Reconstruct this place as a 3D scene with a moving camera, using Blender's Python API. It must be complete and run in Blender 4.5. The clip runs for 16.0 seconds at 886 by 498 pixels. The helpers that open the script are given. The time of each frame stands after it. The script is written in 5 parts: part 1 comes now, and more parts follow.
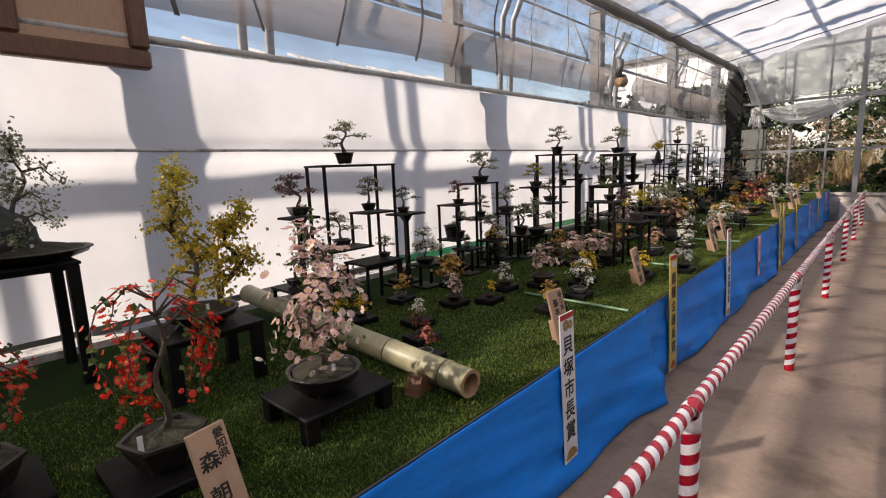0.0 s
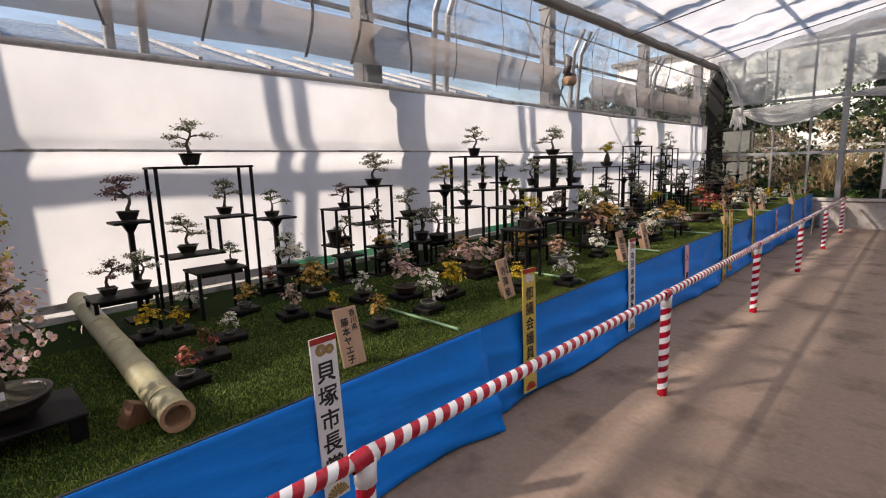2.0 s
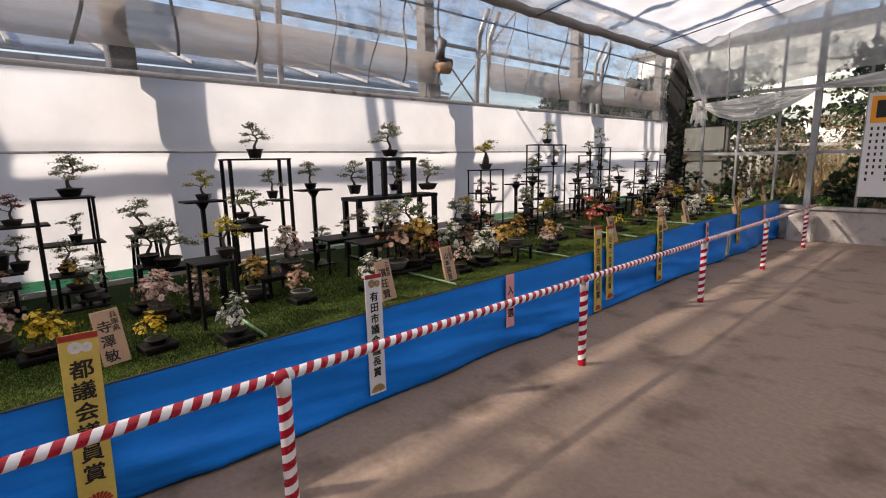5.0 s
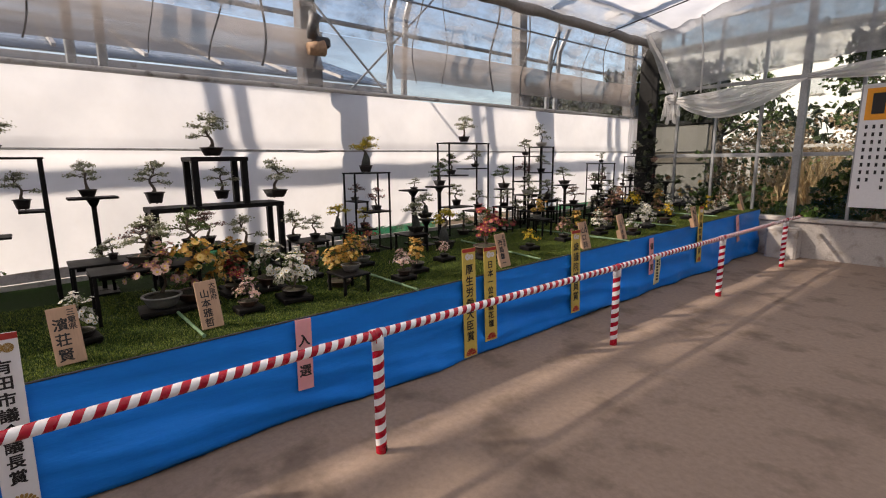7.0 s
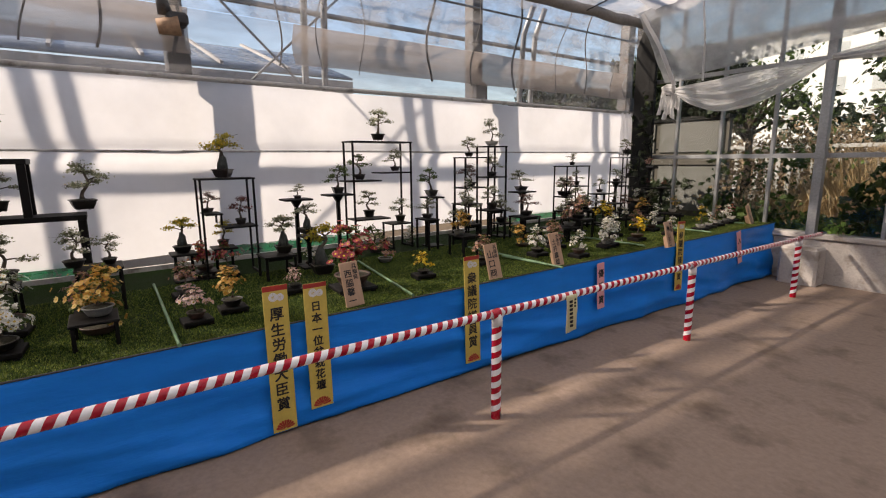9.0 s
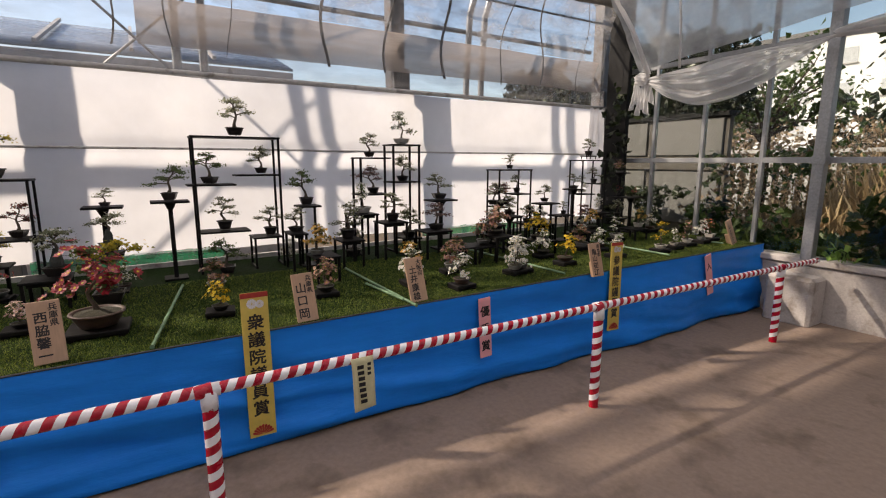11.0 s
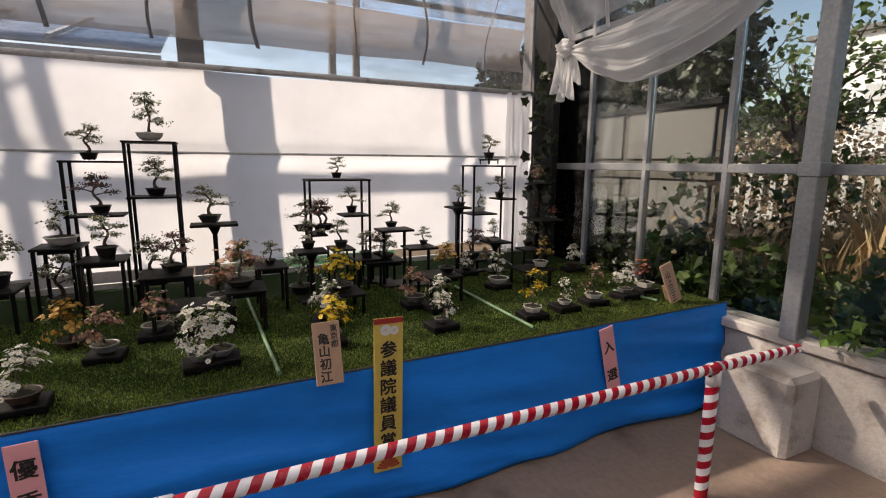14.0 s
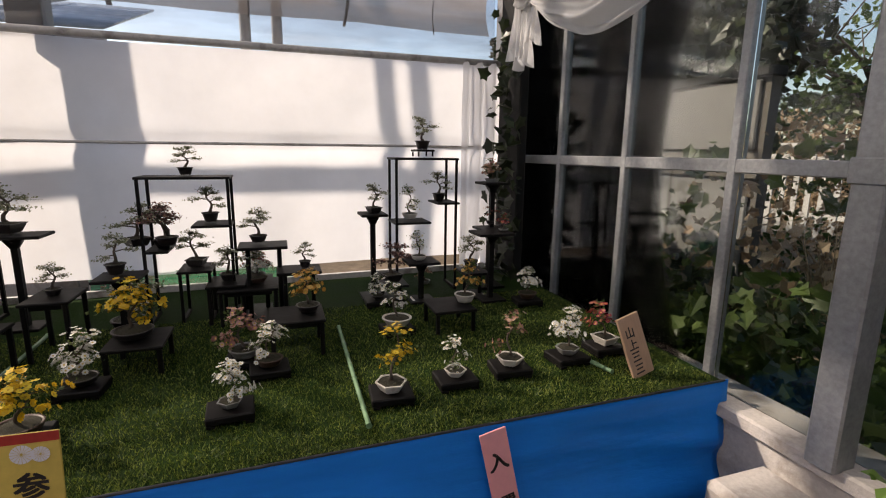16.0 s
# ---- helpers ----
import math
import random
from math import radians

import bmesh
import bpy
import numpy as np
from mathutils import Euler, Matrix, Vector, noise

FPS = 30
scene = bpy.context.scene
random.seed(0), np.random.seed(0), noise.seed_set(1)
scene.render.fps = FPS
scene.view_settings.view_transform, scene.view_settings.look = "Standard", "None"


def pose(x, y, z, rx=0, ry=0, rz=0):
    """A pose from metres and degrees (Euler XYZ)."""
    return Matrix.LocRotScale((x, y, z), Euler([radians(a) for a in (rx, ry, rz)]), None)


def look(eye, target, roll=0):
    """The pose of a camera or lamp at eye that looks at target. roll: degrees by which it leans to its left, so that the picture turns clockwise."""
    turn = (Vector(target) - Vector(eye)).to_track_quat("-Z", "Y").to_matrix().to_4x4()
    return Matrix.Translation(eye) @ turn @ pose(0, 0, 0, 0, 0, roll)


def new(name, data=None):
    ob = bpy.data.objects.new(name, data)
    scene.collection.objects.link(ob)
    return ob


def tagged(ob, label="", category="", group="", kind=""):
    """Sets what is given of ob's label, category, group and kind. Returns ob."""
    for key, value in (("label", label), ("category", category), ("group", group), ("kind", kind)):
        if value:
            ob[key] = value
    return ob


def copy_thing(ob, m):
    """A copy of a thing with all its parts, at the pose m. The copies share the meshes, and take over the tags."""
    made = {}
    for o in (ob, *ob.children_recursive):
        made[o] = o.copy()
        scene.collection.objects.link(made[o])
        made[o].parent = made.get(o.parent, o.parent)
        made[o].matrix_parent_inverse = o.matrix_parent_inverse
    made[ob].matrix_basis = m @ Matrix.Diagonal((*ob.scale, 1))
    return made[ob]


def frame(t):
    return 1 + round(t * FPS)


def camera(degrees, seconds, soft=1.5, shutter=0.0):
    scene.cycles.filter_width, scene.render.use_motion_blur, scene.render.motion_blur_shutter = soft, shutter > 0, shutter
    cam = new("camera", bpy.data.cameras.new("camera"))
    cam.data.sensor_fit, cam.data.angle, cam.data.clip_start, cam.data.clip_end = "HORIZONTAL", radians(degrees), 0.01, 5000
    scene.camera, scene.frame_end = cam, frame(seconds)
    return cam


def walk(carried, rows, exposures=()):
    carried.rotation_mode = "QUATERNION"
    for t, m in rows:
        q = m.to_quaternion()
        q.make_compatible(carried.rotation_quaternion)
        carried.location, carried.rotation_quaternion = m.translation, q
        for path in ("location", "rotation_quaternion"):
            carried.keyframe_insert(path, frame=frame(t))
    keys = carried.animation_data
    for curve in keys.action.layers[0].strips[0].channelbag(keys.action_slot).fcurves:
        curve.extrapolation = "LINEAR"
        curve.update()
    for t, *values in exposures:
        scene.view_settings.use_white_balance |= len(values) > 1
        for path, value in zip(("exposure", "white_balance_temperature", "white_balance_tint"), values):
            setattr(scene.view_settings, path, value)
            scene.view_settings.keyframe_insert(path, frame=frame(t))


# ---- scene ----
cam = camera(84.6, 16.0, 1.1)
PATH = [
    (0, (-0.034, 0.519, 1.275), (-1.377, 1.965, 0.952), -2.3),
    (0.5, (0.162, 0.744, 1.283), (-1.193, 2.179, 0.961), -2.2),
    (1, (0.311, 0.969, 1.268), (-1.053, 2.395, 0.942), -1.9),
    (1.5, (0.374, 1.119, 1.282), (-1.0, 2.535, 0.954), -1.8),
    (2, (0.516, 1.312, 1.272), (-0.87, 2.716, 0.945), -1.7),
    (2.5, (0.73, 1.536, 1.286), (-0.669, 2.927, 0.958), -1.6),
    (3, (0.849, 1.848, 1.257), (-0.563, 3.226, 0.925), -1.6),
    (3.5, (0.921, 2.21, 1.288), (-0.501, 3.575, 0.951), -1.5),
    (4, (1.032, 2.562, 1.294), (-0.4, 3.915, 0.949), -1.2),
    (4.5, (1.151, 2.891, 1.305), (-0.293, 4.229, 0.954), -1.2),
    (5, (1.207, 3.264, 1.326), (-0.249, 4.588, 0.972), -1.1),
    (7.5, (1.374, 5.2, 1.327), (-0.147, 6.448, 0.969), -0.7),
    (8, (1.389, 5.563, 1.334), (-0.161, 6.774, 0.975), -0.8),
    (8.5, (1.36, 5.966, 1.343), (-0.219, 7.14, 0.985), -0.6),
    (9, (1.375, 6.348, 1.339), (-0.233, 7.483, 0.982), -0.5),
    (11.5, (1.252, 8.196, 1.332), (-0.448, 9.19, 0.985), 0.3),
    (12, (1.174, 8.57, 1.361), (-0.539, 9.544, 1.016), 0.4),
    (12.5, (1.127, 8.952, 1.346), (-0.599, 9.901, 1.001), 0.4),
    (13, (1.078, 9.332, 1.364), (-0.663, 10.255, 1.021), 0.4),
    (13.5, (0.943, 9.68, 1.366), (-0.813, 10.576, 1.026), 0.4),
    (14, (0.786, 10.009, 1.373), (-0.995, 10.85, 1.027), 0.5),
    (14.5, (0.654, 10.35, 1.383), (-1.154, 11.129, 1.027), 0.5),
    (15, (0.492, 10.601, 1.378), (-1.33, 11.338, 1.007), 0.6),
    (15.5, (0.331, 10.847, 1.415), (-1.505, 11.54, 1.027), 0.8),
    (16, (0.262, 11.136, 1.394), (-1.598, 11.759, 1.005), 0.7),
]
walk(cam, [(t, look(eye, target, roll)) for t, eye, target, roll in PATH], [(0, 0.5, 7050, 16), (4, 0.5, 7050, 16), (8, 0.5, 7350, 16), (16, 0.5, 7300, 16)])

# ---- world, sun and large lights ----
SUN_AZ, SUN_EL = 0.977, 0.628          # the way the light travels, from +x towards +y; height, in radians
world = bpy.data.worlds.new("world")
scene.world = world
world.use_nodes = True
wn = world.node_tree
sky = wn.nodes.new("ShaderNodeTexSky")
sky.sky_type = "NISHITA"
sky.sun_disc = False
sky.sun_elevation = SUN_EL
sky.sun_rotation = math.pi / 2 - (SUN_AZ + math.pi)
wn.links.new(sky.outputs[0], wn.nodes["Background"].inputs[0])
wn.nodes["Background"].inputs[1].default_value = 0.14
sun_data = bpy.data.lights.new("sun", "SUN")
sun_data.energy, sun_data.angle, sun_data.color = 5.0, radians(1.4), (1.0, 0.93, 0.83)
sun = new("sun", sun_data)
way = Vector((math.cos(SUN_AZ) * math.cos(SUN_EL), math.sin(SUN_AZ) * math.cos(SUN_EL), -math.sin(SUN_EL)))
sun.matrix_world = look((-20, -10, 20), Vector((-20, -10, 20)) + way)


# ---- materials ----
def ramp(nt, fac, stops):
    n = nt.nodes.new("ShaderNodeValToRGB")
    el = n.color_ramp.elements
    while len(el) < len(stops):
        el.new(0.5)
    for e, (p, c) in zip(el, stops):
        e.position, e.color = p, (*c, 1)
    nt.links.new(fac, n.inputs[0])
    return n.outputs[0]


def tint(c, k):
    return tuple(min(1, v * k) for v in c)


def noise_tex(nt, scale, detail=6, coord="Object", stretch=None, rough=0.6):
    tc = nt.nodes.new("ShaderNodeTexCoord")
    n = nt.nodes.new("ShaderNodeTexNoise")
    n.inputs["Scale"].default_value, n.inputs["Detail"].default_value, n.inputs["Roughness"].default_value = scale, detail, rough
    src = tc.outputs[coord]
    if stretch:
        mp = nt.nodes.new("ShaderNodeMapping")
        mp.inputs["Scale"].default_value = stretch
        nt.links.new(src, mp.inputs[0])
        src = mp.outputs[0]
    nt.links.new(src, n.inputs["Vector"])
    return n.outputs["Fac"]


def mixed(nt, fac, a, b, blend="MIX"):
    n = nt.nodes.new("ShaderNodeMix")
    n.data_type, n.blend_type = "RGBA", blend
    for sock, v in ((n.inputs["Factor"], fac), (n.inputs["A"], a), (n.inputs["B"], b)):
        if isinstance(v, (int, float)):
            sock.default_value = v
        elif isinstance(v, tuple):
            sock.default_value = (*v, 1) if len(v) == 3 else v
        else:
            nt.links.new(v, sock)
    return n.outputs["Result"]


def mat(name, color, rough=0.6, metal=0.0, vary=0.25, grain=40.0, big=2.5, bump=0.2, stretch=None, dirt=None, spec=0.5, obj=0.0):
    """A procedural surface: its colour varied at two scales, with fine relief."""
    m = bpy.data.materials.new(name)
    m.use_nodes = True
    nt = m.node_tree
    b = nt.nodes["Principled BSDF"]
    b.inputs["Roughness"].default_value, b.inputs["Metallic"].default_value = rough, metal
    b.inputs["Specular IOR Level"].default_value = spec
    fine = noise_tex(nt, grain, 5, stretch=stretch)
    wide = noise_tex(nt, big, 4)
    c1 = ramp(nt, fine, [(0.25, tint(color, 1 - vary)), (0.75, tint(color, 1 + vary))])
    c2 = ramp(nt, wide, [(0.3, (1 - vary,) * 3), (0.7, (1, 1, 1))])
    col = mixed(nt, 1.0, c1, c2, "MULTIPLY")
    if dirt:
        d = ramp(nt, noise_tex(nt, big * 2.7, 8), [(0.52, (0, 0, 0)), (0.68, (1, 1, 1))])
        col = mixed(nt, d, col, dirt)
    if obj:
        oi = nt.nodes.new("ShaderNodeObjectInfo")
        col = mixed(nt, 1.0, col, ramp(nt, oi.outputs["Random"], [(0, (1 - obj,) * 3), (1, (1, 1, 1))]), "MULTIPLY")
    nt.links.new(col, b.inputs["Base Color"])
    nt.links.new(ramp(nt, wide, [(0.3, (max(0, rough - 0.1),) * 3), (0.7, (min(1, rough + 0.12),) * 3)]), b.inputs["Roughness"])
    if bump:
        bp = nt.nodes.new("ShaderNodeBump")
        bp.inputs["Strength"].default_value, bp.inputs["Distance"].default_value = bump, 0.01
        nt.links.new(fine, bp.inputs["Height"])
        nt.links.new(bp.outputs[0], b.inputs["Normal"])
    return m


def leafy(name, color, other, through_light=0.35, rough=0.55):
    """Leaves or petals: colour by island, some light let through."""
    m = bpy.data.materials.new(name)
    m.use_nodes = True
    nt = m.node_tree
    b = nt.nodes["Principled BSDF"]
    b.inputs["Roughness"].default_value = rough
    geo = nt.nodes.new("ShaderNodeNewGeometry")
    col = ramp(nt, geo.outputs["Random Per Island"], [(0.0, tint(color, 0.75)), (0.55, color), (1.0, other)])
    nt.links.new(col, b.inputs["Base Color"])
    tr = nt.nodes.new("ShaderNodeBsdfTranslucent")
    nt.links.new(col, tr.inputs[0])
    mx = nt.nodes.new("ShaderNodeMixShader")
    mx.inputs[0].default_value = through_light
    nt.links.new(b.outputs[0], mx.inputs[1])
    nt.links.new(tr.outputs[0], mx.inputs[2])
    nt.links.new(mx.outputs[0], nt.nodes["Material Output"].inputs[0])
    return m


def sheet(name, color, clear, glow, rough=0.3, patches=None, scale=1.5, stretch=(1, 1, 1)):
    """Cloth or film: part clear, part let through softly, the rest thrown back."""
    m = bpy.data.materials.new(name)
    m.use_nodes = True
    nt = m.node_tree
    b = nt.nodes["Principled BSDF"]
    b.inputs["Roughness"].default_value = rough
    wide = noise_tex(nt, scale, 6, stretch=stretch)
    col = ramp(nt, wide, [(0.3, tint(color, 0.86)), (0.7, color)])
    nt.links.new(col, b.inputs["Base Color"])
    bp = nt.nodes.new("ShaderNodeBump")
    bp.inputs["Strength"].default_value, bp.inputs["Distance"].default_value = 0.35, 0.02
    nt.links.new(noise_tex(nt, scale * 3, 5, stretch=stretch), bp.inputs["Height"])
    nt.links.new(bp.outputs[0], b.inputs["Normal"])
    tr = nt.nodes.new("ShaderNodeBsdfTranslucent")
    nt.links.new(col, tr.inputs[0])
    m1 = nt.nodes.new("ShaderNodeMixShader")
    m1.inputs[0].default_value = glow
    nt.links.new(b.outputs[0], m1.inputs[1])
    nt.links.new(tr.outputs[0], m1.inputs[2])
    tp = nt.nodes.new("ShaderNodeBsdfTransparent")
    m2 = nt.nodes.new("ShaderNodeMixShader")
    if patches:
        f = ramp(nt, noise_tex(nt, scale * 1.7, 7, stretch=stretch), [(0.35, (patches[0],) * 3), (0.65, (patches[1],) * 3)])
        nt.links.new(f, m2.inputs[0])
    else:
        m2.inputs[0].default_value = clear
    nt.links.new(m1.outputs[0], m2.inputs[1])
    nt.links.new(tp.outputs[0], m2.inputs[2])
    nt.links.new(m2.outputs[0], nt.nodes["Material Output"].inputs[0])
    return m


FLOOR = mat("trodden_concrete", (0.29, 0.214, 0.168), 0.85, vary=0.14, grain=30, big=0.9, bump=0.25, dirt=(0.15, 0.108, 0.082), spec=0.25)
EARTH = mat("earth", (0.16, 0.12, 0.08), 0.95, vary=0.35, grain=8, big=0.5, bump=0.5, spec=0.2)
TURF = mat("artificial_turf_base", (0.012, 0.03, 0.004), 0.9, vary=0.4, grain=150, big=3, bump=0.6, spec=0.1)
# yellow end of the blade colour stands in for sun on the turf
BLADE = leafy("turf_blade", (0.065, 0.11, 0.012), (0.3, 0.335, 0.062), 0.35, 0.6)
BLUE = mat("blue_tarpaulin", (0.0003, 0.22, 0.78), 0.4, vary=0.1, grain=6, big=1.4, bump=0.8, stretch=(1, 0.5, 2.2), spec=0.15)
CLOTH = sheet("white_cloth", (0.9, 0.9, 0.92), 0.0, 0.73, 0.8, scale=2.0)
FILM = sheet("clear_film", (0.4, 0.39, 0.39), 0.6, 0.5, 0.18, patches=(0.32, 0.95), scale=2.6, stretch=(1, 0.6, 1.3))
ROOF_FILM = sheet("roof_film", (0.73, 0.74, 0.77), 0.5, 0.7, 0.25, patches=(0.0, 0.012), scale=2.2, stretch=(1, 0.5, 1))
BLIND = sheet("beige_blind_film", (0.37, 0.32, 0.29), 0.35, 0.5, 0.4, patches=(0.08, 0.28), scale=1.5, stretch=(1, 0.3, 5))
HAZY_FILM = sheet("hazy_film", (0.6, 0.6, 0.61), 0.5, 0.6, 0.2, patches=(0.14, 0.5), scale=2.6, stretch=(1, 0.6, 1.3))
GUTTER = mat("grey_brown_gutter", (0.3, 0.27, 0.25), 0.6, vary=0.25, grain=40, big=2, bump=0.3)
CLEAR = sheet("lower_clear_film", (0.42, 0.41, 0.41), 0.85, 0.4, 0.15, patches=(0.5, 0.85), scale=1.4, stretch=(1, 0.4, 2))
STRAP_GREY = mat("faded_strap", (0.13, 0.125, 0.125), 0.7, vary=0.2)
# near-black, chosen to carry the darkness of the wall corner
NEAR_BLACK = mat("near_black", (0.012, 0.012, 0.012), 0.7, vary=0.3, grain=20, big=3, bump=0.2, spec=0.2)
STRAP = mat("dark_strap", (0.045, 0.045, 0.05), 0.6, vary=0.2)
NET = sheet("white_net", (0.84, 0.83, 0.83), 0.18, 0.5, 0.7, scale=5.0)
STEEL = mat("galvanised_steel", (0.34, 0.35, 0.36), 0.42, 0.6, vary=0.2, grain=60, big=5, bump=0.1)
DARK_STEEL = mat("weathered_steel", (0.13, 0.13, 0.135), 0.55, 0.4, vary=0.25, grain=50, big=4, bump=0.15, dirt=(0.09, 0.06, 0.045))
CONCRETE = mat("painted_concrete", (0.5, 0.46, 0.43), 0.9, vary=0.14, grain=70, big=2.2, bump=0.4, dirt=(0.26, 0.22, 0.19), spec=0.3)
SILL = mat("weathered_white_sill", (0.5, 0.48, 0.46), 0.75, vary=0.15, grain=50, big=3, bump=0.2, dirt=(0.2, 0.18, 0.16))
RED = mat("red_tape", (0.42, 0.005, 0.022), 0.24, vary=0.12, grain=50, big=8, bump=0.1)
WHITE = mat("white_tape", (0.86, 0.84, 0.85), 0.3, vary=0.06, grain=50, big=8, bump=0.1)
BLACK_WOOD = mat("black_lacquered_wood", (0.007, 0.006, 0.006), 0.55, vary=0.3, grain=30, big=4, bump=0.08, stretch=(1, 1, 8), spec=0.16)
BAMBOO = mat("green_bamboo", (0.3, 0.28, 0.17), 0.42, vary=0.25, grain=20, big=3, bump=0.1, dirt=(0.38, 0.33, 0.18))
BAMBOO_CUT = mat("cut_bamboo", (0.42, 0.25, 0.14), 0.8, vary=0.2, grain=60, big=10)
THIN_BAMBOO = mat("green_painted_cane", (0.17, 0.3, 0.16), 0.5, vary=0.2, grain=25, big=6, obj=0.2)
PALE_WOOD = mat("pale_wood_plaque", (0.52, 0.33, 0.215), 0.65, vary=0.12, grain=18, big=6, bump=0.06, stretch=(1, 6, 1), obj=0.15)
BROWN_WOOD = mat("brown_wood", (0.16, 0.075, 0.04), 0.5, vary=0.3, grain=22, big=4, stretch=(1, 7, 1))
INK = mat("black_ink", (0.012, 0.01, 0.01), 0.6, vary=0.1, bump=0)
RED_INK = mat("red_ink", (0.42, 0.03, 0.02), 0.6, vary=0.2, bump=0)
CARD_WHITE = mat("white_card", (0.72, 0.71, 0.72), 0.6, vary=0.04, bump=0.03)
CARD_YELLOW = mat("yellow_card", (0.62, 0.46, 0.1), 0.6, vary=0.1, big=9, bump=0.03)
CARD_PINK = mat("pink_card", (0.78, 0.36, 0.38), 0.6, vary=0.04, bump=0.03)
GOLD = mat("gold_print", (0.4, 0.24, 0.06), 0.55, vary=0.3, grain=90, bump=0.03)


# ---- mesh helpers ----
def mesh_of(name, bm, material, smooth=False):
    me = bpy.data.meshes.new(name)
    bm.normal_update()
    bm.to_mesh(me)
    bm.free()
    for m in (material if isinstance(material, (list, tuple)) else [material]):
        me.materials.append(m)
    if smooth:
        for p in me.polygons:
            p.use_smooth = True
    return me


def part(name, bm, material, parent=None, label="", smooth=False, kind=""):
    ob = new(name, mesh_of(name, bm, material, smooth))
    ob.parent = parent
    return tagged(ob, label, kind=kind)


def thing(name, label, category, at=None, group="", kind=""):
    ob = new(name)
    ob.empty_display_size = 0.1
    if at is not None:
        ob.matrix_basis = at
    return tagged(ob, label, category, group, kind)


def box(bm, x0, x1, y0, y1, z0, z1, bevel=0.0, m=None):
    r = bmesh.ops.create_cube(bm, size=1, matrix=Matrix.LocRotScale(((x0 + x1) / 2, (y0 + y1) / 2, (z0 + z1) / 2), None, (x1 - x0, y1 - y0, z1 - z0)))
    vs = r["verts"]
    if bevel:
        es = list({e for v in vs for e in v.link_edges})
        g = bmesh.ops.bevel(bm, geom=es, offset=bevel, segments=1, affect="EDGES")
        vs = g["verts"]
    if m is not None:
        bmesh.ops.transform(bm, matrix=m, verts=vs)
    return bm


def boxed(*a, **k):
    return box(bmesh.new(), *a, **k)


def tube(bm, pts, radii, n=8, cap=True, mat_index=0):
    """A tube along points, with a radius at each."""
    pts = [Vector(p) for p in pts]
    if isinstance(radii, (int, float)):
        radii = [radii] * len(pts)
    rings = []
    side = None
    for i, p in enumerate(pts):
        d = (pts[min(i + 1, len(pts) - 1)] - pts[max(i - 1, 0)]).normalized()
        if side is None:
            side = d.orthogonal().normalized()
        side = (side - d * side.dot(d)).normalized()
        up = d.cross(side)
        rings.append([bm.verts.new(p + radii[i] * (math.cos(2 * math.pi * k / n) * side + math.sin(2 * math.pi * k / n) * up)) for k in range(n)])
    for a, b in zip(rings, rings[1:]):
        for k in range(n):
            f = bm.faces.new((a[k], a[(k + 1) % n], b[(k + 1) % n], b[k]))
            f.material_index, f.smooth = mat_index, True
    if cap:
        for ring, flip in ((rings[0], True), (rings[-1], False)):
            f = bm.faces.new(ring[::-1] if flip else ring)
            f.material_index = mat_index
    return bm


def grid_sheet(nu, nv, place, thick=0.0):
    """A sheet of nu x nv cells; place(u, v) gives each corner."""
    bm = bmesh.new()
    vs = [[bm.verts.new(place(i / nu, j / nv)) for j in range(nv + 1)] for i in range(nu + 1)]
    for i in range(nu):
        for j in range(nv):
            bm.faces.new((vs[i][j], vs[i + 1][j], vs[i + 1][j + 1], vs[i][j + 1])).smooth = True
    if thick:
        bmesh.ops.recalc_face_normals(bm, faces=bm.faces)
        bmesh.ops.solidify(bm, geom=bm.faces[:], thickness=thick)
    return bm


def nz(x, y, z=0.0, s=1.0):
    return noise.noise(Vector((x, y, z)) * s)


# ---- the greenhouse ----
WALL_X, END_Y, EDGE_Y0, EDGE_Y1 = -2.84, 12.66, -3.0, 12.6
COLUMN_Y = (-4.75, -1.83, 1.1, 4.03, 6.95, 9.92, 12.72)


EDGE_X = -0.955


def top_at(y):
    """The height of the display bench, which rises a little along its length."""
    return 0.505 + 0.0105 * (max(y, 0) - 2.9)


S = "structure"
ground = part("ground", boxed(-400, 400, -400, 400, -0.5, -0.06), EARTH)
tagged(ground, "bare brown earth outside the greenhouse", "ground", kind=S)
floor = part("floor", grid_sheet(60, 90, lambda u, v: (-3.3 + 10.3 * u, -4.8 + 17.6 * v, 0.008 * nz(u * 9, v * 16))), FLOOR)
tagged(floor, "dusty trodden grey-brown concrete floor", "floor", kind=S)

# west wall: sill, columns, rails, white cloth, film
sill = part("wall_west_sill", boxed(-3.06, -2.9, -4.8, 12.9, -0.05, 0.5, bevel=0.012), SILL)
tagged(sill, "low weathered concrete sill under the white cloth", "wall", kind=S)


def cloth_place(u, v):
    y = -4.7 + 17.25 * u
    low = top_at(y) + 0.1
    z = low + (1.95 - low) * v
    sag = 0.018 * nz(y * 1.3, z * 0.9) + 0.010 * nz(y * 3.1, z * 2.2, 4) + 0.012 * math.sin(y * 2.15 + 2 * nz(y, z))
    sag += 0.02 * math.exp(-((z - 1.42) / 0.05) ** 2) * (1 + nz(y * 2, 3))
    return (WALL_X + sag, y, z + (0.015 * nz(y * 0.9, 7) if v in (0, 1) else 0))


def slab_along(ya, yb, x0, x1, lift0, lift1):
    """A board along the wall that follows the bench's rise."""
    bm = bmesh.new()
    v = [bm.verts.new((x, y, top_at(y) + z)) for y in (ya, yb) for x in (x0, x1) for z in (lift0, lift1)]
    for f in ((0, 1, 3, 2), (4, 6, 7, 5), (0, 4, 5, 1), (2, 3, 7, 6), (1, 5, 7, 3), (0, 2, 6, 4)):
        bm.faces.new([v[i] for i in f])
    return bm


